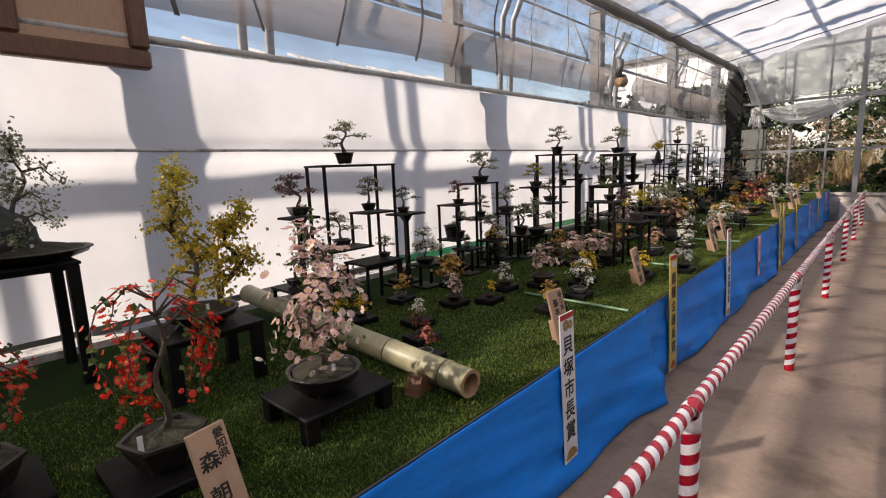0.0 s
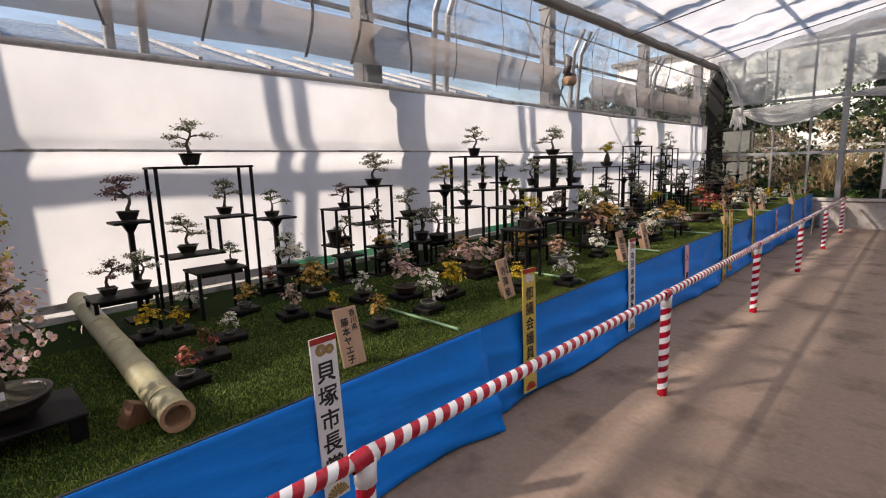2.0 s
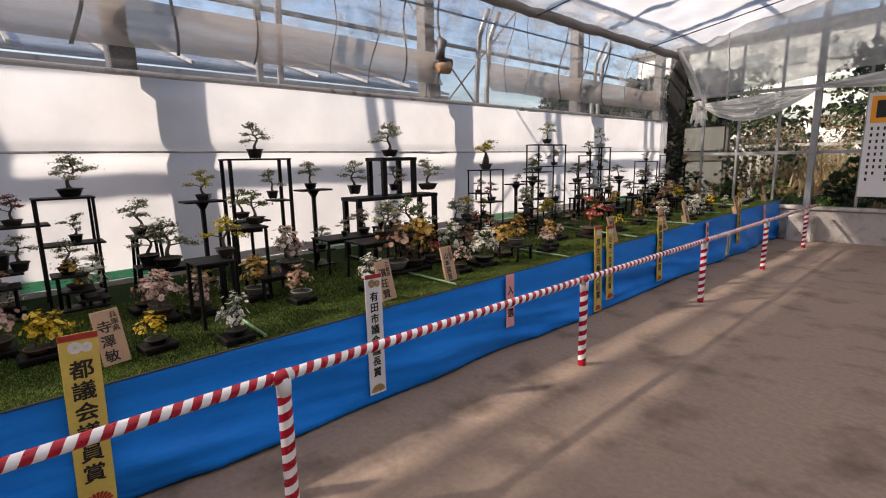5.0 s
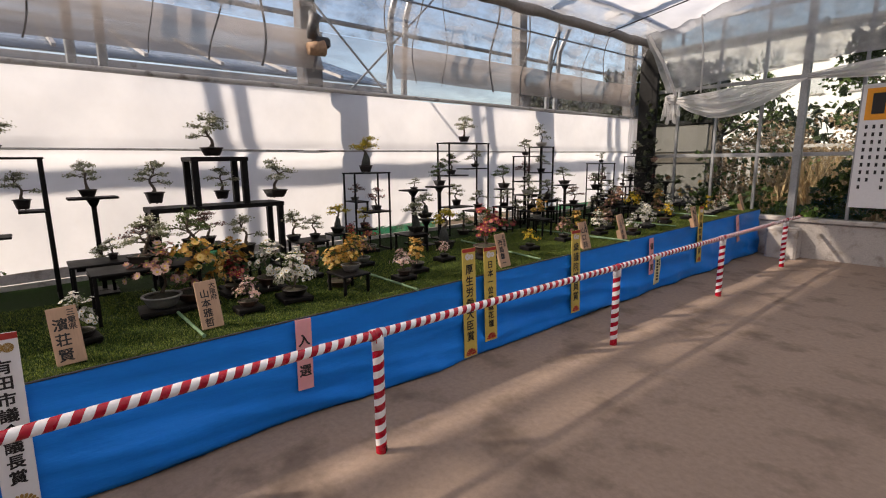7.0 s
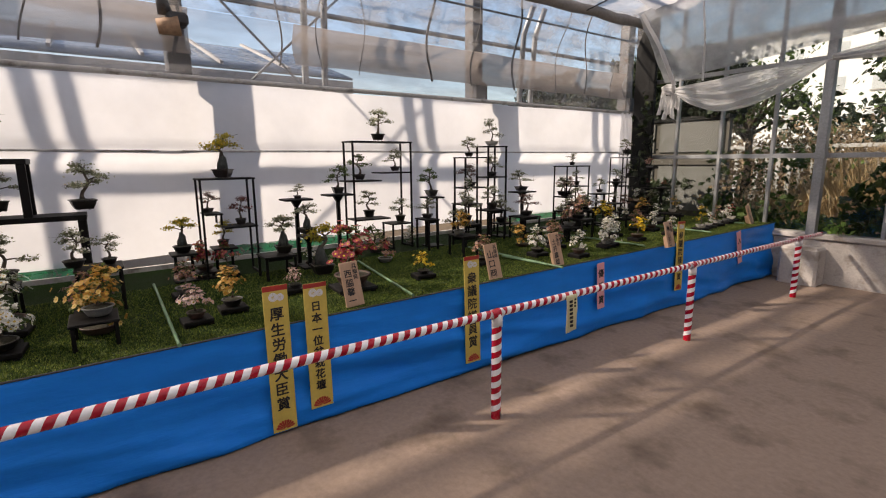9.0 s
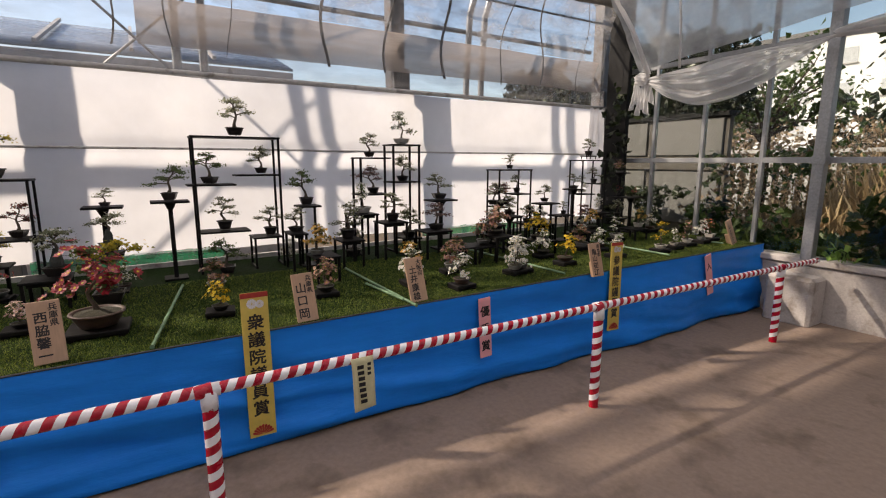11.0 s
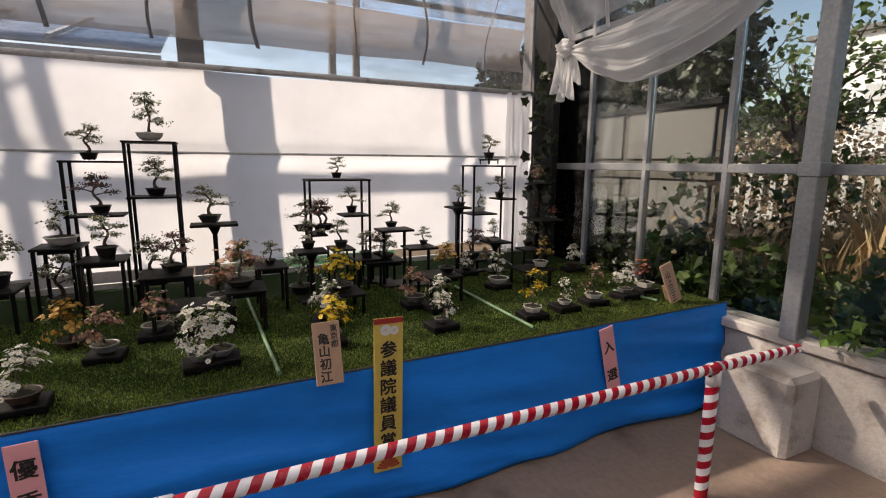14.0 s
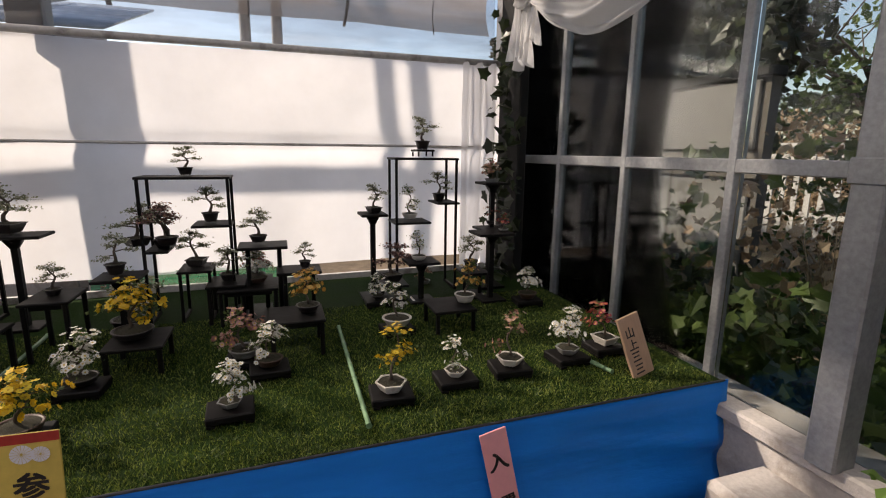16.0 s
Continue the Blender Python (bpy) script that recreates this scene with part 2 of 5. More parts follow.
tagged(part("sill_plank", slab_along(0.0, 12.5, -2.83, -2.802, -0.05, 0.035), SILL), "pale plank along the foot of the wall", "plank", kind=S)
white_cloth = part("white_cloth", grid_sheet(260, 40, cloth_place), CLOTH)
tagged(white_cloth, "taut white cloth screen hung along the greenhouse wall, lit from behind", "cloth screen", kind=S)
# upper one is the top pipe; lower one a thin tube for the seam
for z, r in ((1.43, 0.008), (1.965, 0.02)):
    bm = bmesh.new()
    tube(bm, [(WALL_X + 0.03, -4.75 + 1.09 * i, z + 0.006 * nz(i, z)) for i in range(17)], r, 8)
    tagged(part("cloth_tube", bm, SILL if z > 1 else STEEL), "grey tube along the cloth seam and the cloth top", "pipe", kind=S)


def film_place(u, v):
    y = -4.7 + 17.2 * u
    z = 2.46 + 0.72 * v
    fold = 0.03 * nz(y * 2.0, z * 1.2, 2) + 0.02 * math.sin(9 * y + 3 * nz(y * 0.8, z)) * (0.3 + 0.7 * v) + 0.02 * nz(y * 5, z * 6, 1)
    return (WALL_X + 0.03 + 0.25 * v * v + fold, y, z)


lower = part("wall_west_film", grid_sheet(300, 8, lambda u, v: (WALL_X + 0.02 + 0.012 * nz(u * 60, v * 2), -4.7 + 17.2 * u, 1.98 + 0.475 * v)), CLEAR)
tagged(lower, "clear plastic film just above the white cloth", "plastic film", kind=S)
film = part("wall_west_film", grid_sheet(420, 24, film_place), FILM)
tagged(film, "wrinkled clear plastic film above the white cloth", "plastic film", kind=S)

for y in COLUMN_Y:
    c = thing("wall_column", "weathered steel column of the greenhouse wall", "column", pose(-0.07, y + 0.08, 0), "wall columns", S)
    part("shaft", boxed(-3.08, -2.93, -0.14, 0.0, -0.05, 3.2, bevel=0.008), DARK_STEEL, c)
    part("bracket", boxed(-2.93, -2.87, -0.14, 0.02, 1.99, 2.19, bevel=0.006), STRAP, c)
    part("cap", boxed(-3.1, -2.86, -0.15, 0.01, 3.2, 3.24, bevel=0.006), DARK_STEEL, c)
for y in (-3.23, -0.3, 2.22, 5.22, 8.12, 10.97):
    for dy in (0.0, 0.2):
        bm = bmesh.new()
        tube(bm, [(-3.42, y + dy, -0.05), (-3.42, y + dy, 2.2), (-3.36, y + dy, 2.9), (-3.2, y + dy, 3.2)], 0.035, 8)
        tagged(part("outer_upright", bm, STEEL), "thin steel upright outside the film", "post", group="outer uprights", kind=S)
for z, x, r in ((1.96, -3.42, 0.05), (2.95, -2.98, 0.012), (2.74, -3.42, 0.025), (3.22, -3.0, 0.022)):
    bm = bmesh.new()
    tube(bm, [(x, -4.8, z), (x, 12.9, z)], r, 8)
    tagged(part("wall_rail", bm, STEEL), "horizontal steel rail of the greenhouse wall", "rail", kind=S)

for ya, za, yb, zb in ((6.9, 3.18, 9.2, 1.0), (9.0, 3.4, 6.7, 1.2)):
    bm = bmesh.new()
    tube(bm, [(-3.4 if za < 3.3 else -3.44, ya, za), (-3.4 if za < 3.3 else -3.44, yb, zb)], 0.012, 6)
    tagged(part("cross_brace", bm, STEEL), "thin diagonal steel brace outside the wall", "brace", group="cross braces", kind=S)

# rolled-down beige blind behind the film, in two lengths
for ya, yb in ((-4.7, 7.05), (7.85, 12.5)):
    bl = part("blind", grid_sheet(int((yb - ya) * 14), 10, lambda u, v: (-2.9 - 0.07 * math.sin(math.pi * v) + 0.012 * nz(u * 30, v * 2), ya + (yb - ya) * u, 2.15 + 0.33 * v + 0.015 * nz(u * (yb - ya) * 1.2, 5 + v))), BLIND)
    tagged(bl, "beige plastic blind bulging behind the film", "blind", kind=S)
# straps hanging on the film
random.seed(3)
y = -4.3
while y < 12.3:
    s = thing("tie_strap", "faded grey strap hanging wavy against the film", "strap", pose(-2.86, y, 2.04), "film straps", S)
    w = random.uniform(0.006, 0.028)
    ph, lean = random.uniform(0, 6), random.uniform(-0.12, 0.16)
    part("webbing", grid_sheet(1, 18, lambda u, v: (0.1 * v * v + 0.012 * math.sin(7 * v + ph), (u - 0.5) * w + lean * v + 0.035 * math.sin(6.5 * v + ph), 0.08 + 1.0 * v), 0.004), STRAP_GREY, s)
    y += random.uniform(0.35, 0.75)

# roof film over rafters, rising from the eave
def roof_z(x):
    return 3.12 + 0.2 * (x + 2.65)


roof = part("ceiling", grid_sheet(90, 160, lambda u, v: (-2.34 + 9.39 * u, -4.8 + 17.4 * v, roof_z(-2.34 + 9.39 * u) + 0.05 * nz(u * 22, v * 30) + 0.07 * math.sin(v * 17.4 * 2.1) * 0.5 + 0.03 * nz(u * 60, v * 80))), ROOF_FILM)
tagged(roof, "wrinkled translucent plastic film under the glass roof", "roof", kind=S)
strip = part("ceiling_eave_strip", grid_sheet(8, 160, lambda u, v: (-2.65 + 0.42 * u, -4.8 + 17.4 * v, roof_z(-2.65 + 0.42 * u) + 0.03 * nz(u * 3, v * 40))), HAZY_FILM)
tagged(strip, "clear strip of roof film along the eave", "roof", kind=S)
for i in range(13):
    y = -4.75 + 1.46 * i
    bm = boxed(-2.75, 7.0, -0.035, 0.035, -0.05, 0.05)
    bmesh.ops.transform(bm, matrix=pose(0, y, roof_z(0) + 0.16, 0, -math.degrees(math.atan(0.2)), 0), verts=bm.verts)
    tagged(part("rafter", bm, STEEL), "steel rafter above the roof film", "rafter", group="rafters", kind=S)
for i in range(9):
    x = -2.4 + 1.1 * i
    bm = boxed(x - 0.025, x + 0.025, -4.8, 12.8, roof_z(x) + 0.22, roof_z(x) + 0.26)
    tagged(part("purlin", bm, STEEL), "thin steel purlin above the roof film", "purlin", group="purlins", kind=S)
bm = bmesh.new()
pts = [(-2.62, -4.8 + 0.2 * i, 3.06 + 0.025 * nz(i * 0.5, 2)) for i in range(88)]
tube(bm, pts, [0.055 + 0.025 * abs(nz(i * 0.8, 3)) for i in range(88)], 10)
eave = part("eave_roll", bm, GUTTER, smooth=True)
tagged(eave, "grey-brown gathered film and gutter along the eave", "gutter", kind=S)
for y0, x0, x1, dz in ((8.3, -2.6, 6.9, -0.12), (5.2, -2.6, 6.9, -0.1), (2.1, -2.6, 6.9, -0.1), (11.2, -2.6, 6.9, -0.1)):
    bm = bmesh.new()
    tube(bm, [(x0 + (x1 - x0) * k / 12, y0 + 0.25 * k / 12, roof_z(x0 + (x1 - x0) * k / 12) + dz - 0.25 * math.sin(math.pi * k / 12) * 0.4) for k in range(13)], 0.008, 6)
    tagged(part("roof_wire", bm, STRAP), "dark wire strung below the roof film", "wire", group="roof wires", kind=S)

# end wall: kerb, plinth, glazing bars, glass
GLASS = bpy.data.materials.new("window_glass")
GLASS.use_nodes = True
nt = GLASS.node_tree
tp, gl, mx = nt.nodes.new("ShaderNodeBsdfTransparent"), nt.nodes.new("ShaderNodeBsdfGlossy"), nt.nodes.new("ShaderNodeMixShader")
tp.inputs[0].default_value = (0.86, 0.88, 0.86, 1)
gl.inputs["Roughness"].default_value = 0.05
fr = nt.nodes.new("ShaderNodeFresnel")
fr.inputs[0].default_value = 1.35
nt.links.new(fr.outputs[0], mx.inputs[0])
nt.links.new(tp.outputs[0], mx.inputs[1])
nt.links.new(gl.outputs[0], mx.inputs[2])
nt.links.new(mx.outputs[0], nt.nodes["Material Output"].inputs[0])

kerb = part("wall_north_kerb", boxed(-3.1, 7.0, 12.62, 12.84, -0.05, 0.47, bevel=0.012), CONCRETE)
tagged(kerb, "low pale concrete kerb wall with stains and chips", "wall", kind=S)
rail = part("wall_north_sill", boxed(-3.1, 7.0, 12.585, 12.8, 0.475, 0.53, bevel=0.008), CONCRETE)
tagged(rail, "chipped pale coping on the kerb wall", "sill", kind=S)
plinth = part("plinth", boxed(-0.78, -0.42, 12.36, 12.615, -0.02, 0.4, bevel=0.025), CONCRETE)
tagged(plinth, "pale concrete footing block of the column", "plinth", kind=S)
col = thing("end_column", "galvanised steel column standing on the concrete kerb", "column", pose(-0.58, 12.6, 0), kind=S)
part("shaft", boxed(-0.043, 0.043, -0.045, 0.045, 0.52, 3.6, bevel=0.006), STEEL, col)
part("plate", boxed(-0.05, 0.05, -0.05, 0.05, 1.325, 1.395, bevel=0.004), STEEL, col)
MULLION_X = (-2.78, -2.21, -1.65, -1.07, 0.0, 0.58, 1.16, 1.74, 2.9, 3.5, 4.1, 4.7, 5.3, 5.9, 6.5)
for x in MULLION_X:
    tagged(part("mullion", boxed(x - 0.018, x + 0.018, 12.65, 12.7, 0.53, 4.8, bevel=0.004), STEEL), "slim aluminium glazing bar", "glazing bar", group="glazing bars", kind=S)
tagged(part("mullion", boxed(2.27, 2.37, 12.6, 12.7, 0.53, 4.8, bevel=0.006), STEEL), "galvanised steel column of the end wall", "glazing bar", kind=S)
for z in (1.36, 2.35, 3.3):
    tagged(part("transom", boxed(-2.8, 7.0, 12.652, 12.69, z - 0.025, z + 0.025, bevel=0.004), STEEL), "horizontal steel glazing rail", "glazing bar", kind=S)
xs = sorted(MULLION_X + (-0.58, 2.32))
n_win = 0
for xa, xb in zip(xs, xs[1:]):
    for za, zb in ((0.53, 1.335), (1.385, 2.325), (2.375, 3.275)):
        n_win += 1
        p = part("window_%d" % n_win, boxed(xa + 0.02, xb - 0.02, 12.672, 12.676, za, zb), GLASS)
        p.visible_shadow = False
        tagged(p, "clear dusty glass pane of the end wall", "window pane", group="end wall panes", kind=S)
# walls added out of view; the south one is grey-brown to cut stray light
for nm, a in (("wall_east", (7.0, 7.1, -4.84, 12.9, -0.05, 5.2)), ("wall_south", (-3.2, 7.1, -4.95, -4.85, -0.05, 5.2))):
    tagged(part(nm, boxed(*a), CLOTH if nm == "wall_east" else GUTTER), "plain unseen sheet closing the greenhouse", "wall", kind=S)

# the corner's darkness is put into a widened near-black post; film above the swag
tagged(part("corner_post", boxed(-2.8, -2.5, 12.54, 12.6, -0.02, 3.15, bevel=0.008), NEAR_BLACK), "corner post widened into a near-black panel that darkens the corner", "column", kind=S)
film2 = part("wall_north_film", grid_sheet(70, 24, lambda u, v: (-2.3 + 6.5 * u - 0.28 * v * (1 - u), 12.45 - 0.3 * v + 0.05 * nz(u * 18, v * 3) + 0.02 * nz(u * 40, v * 9), 2.3 + 0.55 * min(1, u * 3) * 0.4 + (0.9 + 0.6 * u) * v)), HAZY_FILM)
tagged(film2, "clear plastic film hanging above the net swag", "plastic film", kind=S)


# ---- platform ----
bm = bmesh.new()
rings = [[bm.verts.new(p) for p in ((-2.8, y, top_at(y)), (EDGE_X, y, top_at(y)), (EDGE_X, y, top_at(y) - 0.05), (-2.8, y, top_at(y) - 0.05))] for y in (EDGE_Y0, 0.0, EDGE_Y1)]
for p, q in zip(rings, rings[1:]):
    for k in range(4):
        bm.faces.new((p[k], p[(k + 1) % 4], q[(k + 1) % 4], q[k]))
bm.faces.new(rings[0])
bm.faces.new(rings[-1][::-1])
bmesh.ops.recalc_face_normals(bm, faces=bm.faces)
platform = part("display_platform", bm, TURF)
tagged(platform, "long low display bench covered with green artificial turf", "display bench", kind=S)


def blue_place(u, v):
    y = EDGE_Y0 + (EDGE_Y1 + 0.02 - EDGE_Y0) * u
    z = (top_at(y) + 0.006) * (1 - v) + 0.012 * v
    f = 0.035 * nz(y * 0.8 + z * 1.5, z * 7, 3) * v ** 0.8 + 0.03 * nz(y * 1.9 + z * 3, z * 2.5, 8) * v ** 0.7 + 0.012 * math.sin(y * 7 + 9 * z + 4 * nz(y, 0.3)) * v * (0.2 + 0.8 * abs(nz(y * 0.6, 4)))
    ridge = (1 - abs(nz(y * 1.3 + 2.2 * z, z * 3.5 - y * 0.5, 12))) ** 3
    sag = (1 - abs(nz(y * 0.45, z * 5.5 + y * 0.35, 21))) ** 4
    crease = (1 - abs(nz(y * 0.7 + 2.6 * z, z * 6.0 + y * 0.9, 33))) ** 7
    f += (0.028 * ridge + 0.026 * sag + 0.016 * crease - 0.06) * v ** 0.6
    return (EDGE_X + 0.008 + f + 0.05 * v, y, z + 0.012 * nz(y * 1.1, 5) * v)


def skirt_piece(ya, yb, n, lift, flare):
    """One length of the skirt; its last hand's breadth swings out where it overlaps the next."""
    def place(u, v):
        y = ya + (yb - ya) * u
        x, yy, z = blue_place((y - EDGE_Y0) / (EDGE_Y1 + 0.02 - EDGE_Y0), v)
        k = max(0.0, 1 - (yb - y) / 0.45) ** 2
        return (x + lift + flare * k * v ** 1.3, yy + 0.04 * k * v * (1 if flare else 0), z)
    return grid_sheet(n, 24, place, 0.003)


blue = thing("blue_skirt", "bright blue tarpaulin skirt hanging from the bench edge to the floor", "skirt cloth")
part("cloth", skirt_piece(EDGE_Y0, 3.02, 160, 0.012, 0.1), BLUE, blue)
part("cloth", skirt_piece(2.9, EDGE_Y1 + 0.02, 300, 0.0, 0.0), BLUE, blue)
bm = bmesh.new()
tube(bm, [(EDGE_X + 0.012, y, top_at(y) + 0.006) for y in (EDGE_Y0, 0, 2, 6, 9, EDGE_Y1)], 0.0045, 6)
part("hem", bm, STRAP, blue, "dark hem along the bench edge")

# ---- striped rail ----
def spiral(bm, a, b, r, pitch=0.059, n=12, hand=-1):
    """A pole wound with red and white tape."""
    a, b = Vector(a), Vector(b)
    d = b - a
    L = d.length
    d.normalize()
    s = d.orthogonal().normalized()
    t = d.cross(s) * hand
    steps = max(2, int(L / (pitch / 8)))
    rings = []
    for i in range(steps + 1):
        rings.append([bm.verts.new(a + d * (min(L, max(0, L * i / steps + pitch * k / n - pitch / 2)) if 0 < i < steps else L * i / steps) + r * (1 + 0.03 * nz(i * 0.37, k)) * (math.cos(2 * math.pi * k / n) * s + math.sin(2 * math.pi * k / n) * t)) for k in range(n)])
    for i in range(steps):
        for k in range(n):
            f = bm.faces.new((rings[i][k], rings[i][(k + 1) % n], rings[i + 1][(k + 1) % n], rings[i + 1][k])) if k < n - 1 else None
            if f is None:
                if 0 < i and i + 9 < steps:
                    f = bm.faces.new((rings[i][k], rings[i + 8][0], rings[i + 9][0], rings[i + 1][k]))
            if f is not None:
                f.smooth = True
                f.material_index = 0 if (i % 8) < 4 else 1
    return bm


RAIL_X, RAIL_Z = -0.41, 0.575
rail_thing = thing("barrier_rail", "waist-low barrier rail wound with red and white tape", "barrier")
ys = (-2.0, -0.05, 1.95, 3.94, 5.94, 7.94, 9.84, 11.78)
for ya, yb in zip(ys, ys[1:]):
    part("rail", spiral(bmesh.new(), (RAIL_X, ya, RAIL_Z), (RAIL_X, yb, RAIL_Z), 0.021), [RED, WHITE], rail_thing)
part("rail", spiral(bmesh.new(), (RAIL_X, 11.78, RAIL_Z), (RAIL_X, 12.34, RAIL_Z - 0.005), 0.021), [RED, WHITE], rail_thing)
for y in ys:
    p = part("post", spiral(bmesh.new(), (RAIL_X, y, 0), (RAIL_X, y, RAIL_Z - 0.02), 0.026, 0.065, 12, 1), [RED, WHITE], rail_thing)
    bm = bmesh.new()
    tube(bm, [(RAIL_X, y - 0.035, RAIL_Z), (RAIL_X, y + 0.035, RAIL_Z)], 0.0235, 10)
    tube(bm, [(RAIL_X, y, RAIL_Z - 0.07), (RAIL_X, y, RAIL_Z)], 0.0285, 10)
    for v in bm.verts:
        v.co += 0.005 * Vector((nz(v.co.x * 60, v.co.y * 60, v.co.z * 60), nz(v.co.x * 60, v.co.y * 60, 9 + v.co.z * 60), nz(v.co.y * 50, v.co.z * 50, 4)))
    part("joint", bm, WHITE, p, "joint wrapped in white tape")
    bm = bmesh.new()
    tube(bm, [(RAIL_X + 0.006, y - 0.045, RAIL_Z - 0.002), (RAIL_X + 0.004, y + 0.01, RAIL_Z + 0.003)], [0.0235, 0.0245], 10, cap=False)
    part("joint", bm, RED, p, "red tape round the joint")


# ---- end wall hangings ----
def swag_place(u, v):
    x = -2.2 + 1.68 * u
    top = 2.2 + 0.03 * math.sin(math.pi * u) + 0.09 * u
    low = 2.19 - 0.36 * math.sin(math.pi * u ** 0.9) + 0.1 * u
    fold = (0.03 * math.sin(v * 21 + 3 * u + 3 * nz(u * 3, v * 2)) + 0.014 * math.sin(v * 47 - 4 * u + 5 * nz(u * 4, v * 5))) * (0.35 + math.sin(math.pi * u))
    return (x + 0.02 * nz(u * 8, v * 5), 12.4 - 0.10 * math.sin(math.pi * v) * math.sin(math.pi * u) + fold * 0.7, top + (low - top) * v + 0.012 * nz(u * 5, v * 9))


swag = thing("net_swag", "white gathered net curtain tied back along the end wall", "curtain", kind=S)
part("drape", grid_sheet(90, 80, swag_place), NET, swag)
part("drape", grid_sheet(60, 24, lambda u, v: (-0.53 + 3.0 * u, 12.42 + 0.035 * math.sin(v * 15 + 5 * u), 2.34 + 0.32 * u ** 0.8 - (0.06 + 0.2 * math.sin(math.pi * min(1, u * 1.2))) * v)), NET, swag)
bm = bmesh.new()
bmesh.ops.create_icosphere(bm, subdivisions=4, radius=1.0)
for v in bm.verts:
    c = v.co.copy()
    k = 1 + 0.3 * nz(c.x * 1.6, c.y * 1.6, c.z * 1.6) + 0.16 * math.sin(9 * math.atan2(c.y, c.z) + 3 * c.x)
    v.co = Vector((-2.2 + c.x * 0.085 * k, 12.39 + c.y * 0.05 * k, 2.2 + c.z * 0.06 * k))
part("knot", bm, NET, swag, smooth=True)
for k, (dx, ln) in enumerate(((-0.05, 0.3), (0.03, 0.36), (0.09, 0.26))):
    part("tail", grid_sheet(30, 20, lambda u, v: (-2.22 + dx + (u - 0.5) * (0.05 + 0.12 * v) + 0.01 * nz(u * 4, v * 4, k), 12.385 + 0.03 * math.sin(u * 20 + k + 2 * v) * v + 0.01 * k, 2.19 - ln * v * (0.9 + 0.1 * math.sin(9 * u)))), NET, swag)
bm = bmesh.new()
tube(bm, [(-2.5, 12.18, 3.12), (-2.3, 12.3, 2.7), (-2.14, 12.4, 2.24)], 0.025, 8)
tagged(part("tie_strip", bm, NET), "white strip of film tied down to the swag", "strip", kind=S)
bm = bmesh.new()
tube(bm, [(-1.75, 12.16, 3.28), (-1.74, 12.28, 2.7), (-1.78, 12.38, 2.25)], 0.012, 6)
tagged(part("tie_strip", bm, NET), "white strip of film tied down to the swag", "strip", kind=S)

side = part("cloth_edge", grid_sheet(10, 30, lambda u, v: (-2.8 + 0.03 * math.sin(u * 16) + 0.012 * nz(u * 4, v * 6), 12.28 + 0.24 * u, 0.62 + 1.34 * v)), CLOTH)
tagged(side, "gathered white cloth end hanging in the corner", "cloth", kind=S)

board = thing("banner", "white notice banner with an orange panel on the end wall", "banner", pose(0.0, 12.648, 0.7))
part("sheet", boxed(0, 0.5, -0.004, 0, 0, 1.47), CARD_WHITE, board)
part("panel", boxed(0.04, 0.46, -0.009, -0.005, 1.05, 1.42), mat("orange_print", (0.85, 0.33, 0.02), 0.6, vary=0.06), board)
for i in range(6):
    for j in range(9 - i % 3):
        part("text_bar", boxed(0.06 + i * 0.07, 0.085 + i * 0.07, -0.009, -0.005, 0.95 - j * 0.09, 0.995 - j * 0.09), INK, board)
for i in range(2):
    part("text_bar", boxed(0.1 + 0.18 * i, 0.22 + 0.18 * i, -0.014, -0.010, 1.12, 1.36), INK, board)

fr_ob = thing("framed_board", "dark brown wooden frame with a tan panel, hung on the wall", "framed board", pose(-2.795, 0.845, 1.815))
part("panel", boxed(-0.02, 0.0, 0.05, 0.53, 0.05, 0.75), PALE_WOOD, fr_ob)
for a in ((-0.03, 0.03, 0, 0.575, 0, 0.09), (-0.03, 0.03, 0, 0.575, 0.71, 0.8), (-0.03, 0.03, 0, 0.085, 0.092, 0.708), (-0.03, 0.03, 0.49, 0.575, 0.092, 0.708)):
    part("rail", boxed(*a, bevel=0.012), BROWN_WOOD, fr_ob)

fan = thing("wall_clamp", "rusty motor and wooden block strapped to the wall column", "motor", pose(-2.74, 6.86, 2.3))
bm = bmesh.new()
tube(bm, [(0, -0.04, -0.02), (0.02, 0.1, 0.0)], [0.05, 0.07], 12)
part("block", bm, mat("orange_wood", (0.42, 0.26, 0.16), 0.7, vary=0.3), fan)
part("motor", boxed(-0.07, 0.05, 0.02, 0.16, 0.0, 0.09, bevel=0.02), STRAP, fan)
bm = bmesh.new()
tube(bm, [(-0.02, 0.02, 0.08), (0.02, 0.0, 0.16), (0.0, 0.04, 0.24), (-0.04, 0.02, 0.3)], [0.05, 0.04, 0.055, 0.02], 9)
part("wrapping", bm, DARK_STEEL, fan)


# ---- lettering ----
_font = bpy.data.curves.new("lettering_source", "FONT")
_font.align_x, _font.align_y = "CENTER", "CENTER"
_font_ob = new("lettering_source", _font)
_glyphs = {}


def glyph(ch):
    """The flat mesh of one character, one unit high."""
    if ch not in _glyphs:
        _font.body = ch
        bpy.context.view_layer.update()
        me = bpy.data.meshes.new_from_object(_font_ob.evaluated_get(bpy.context.evaluated_depsgraph_get()))
        me.materials.clear()
        _glyphs[ch] = ([tuple(v.co) for v in me.vertices], [tuple(p.vertices) for p in me.polygons])
    return _glyphs[ch]


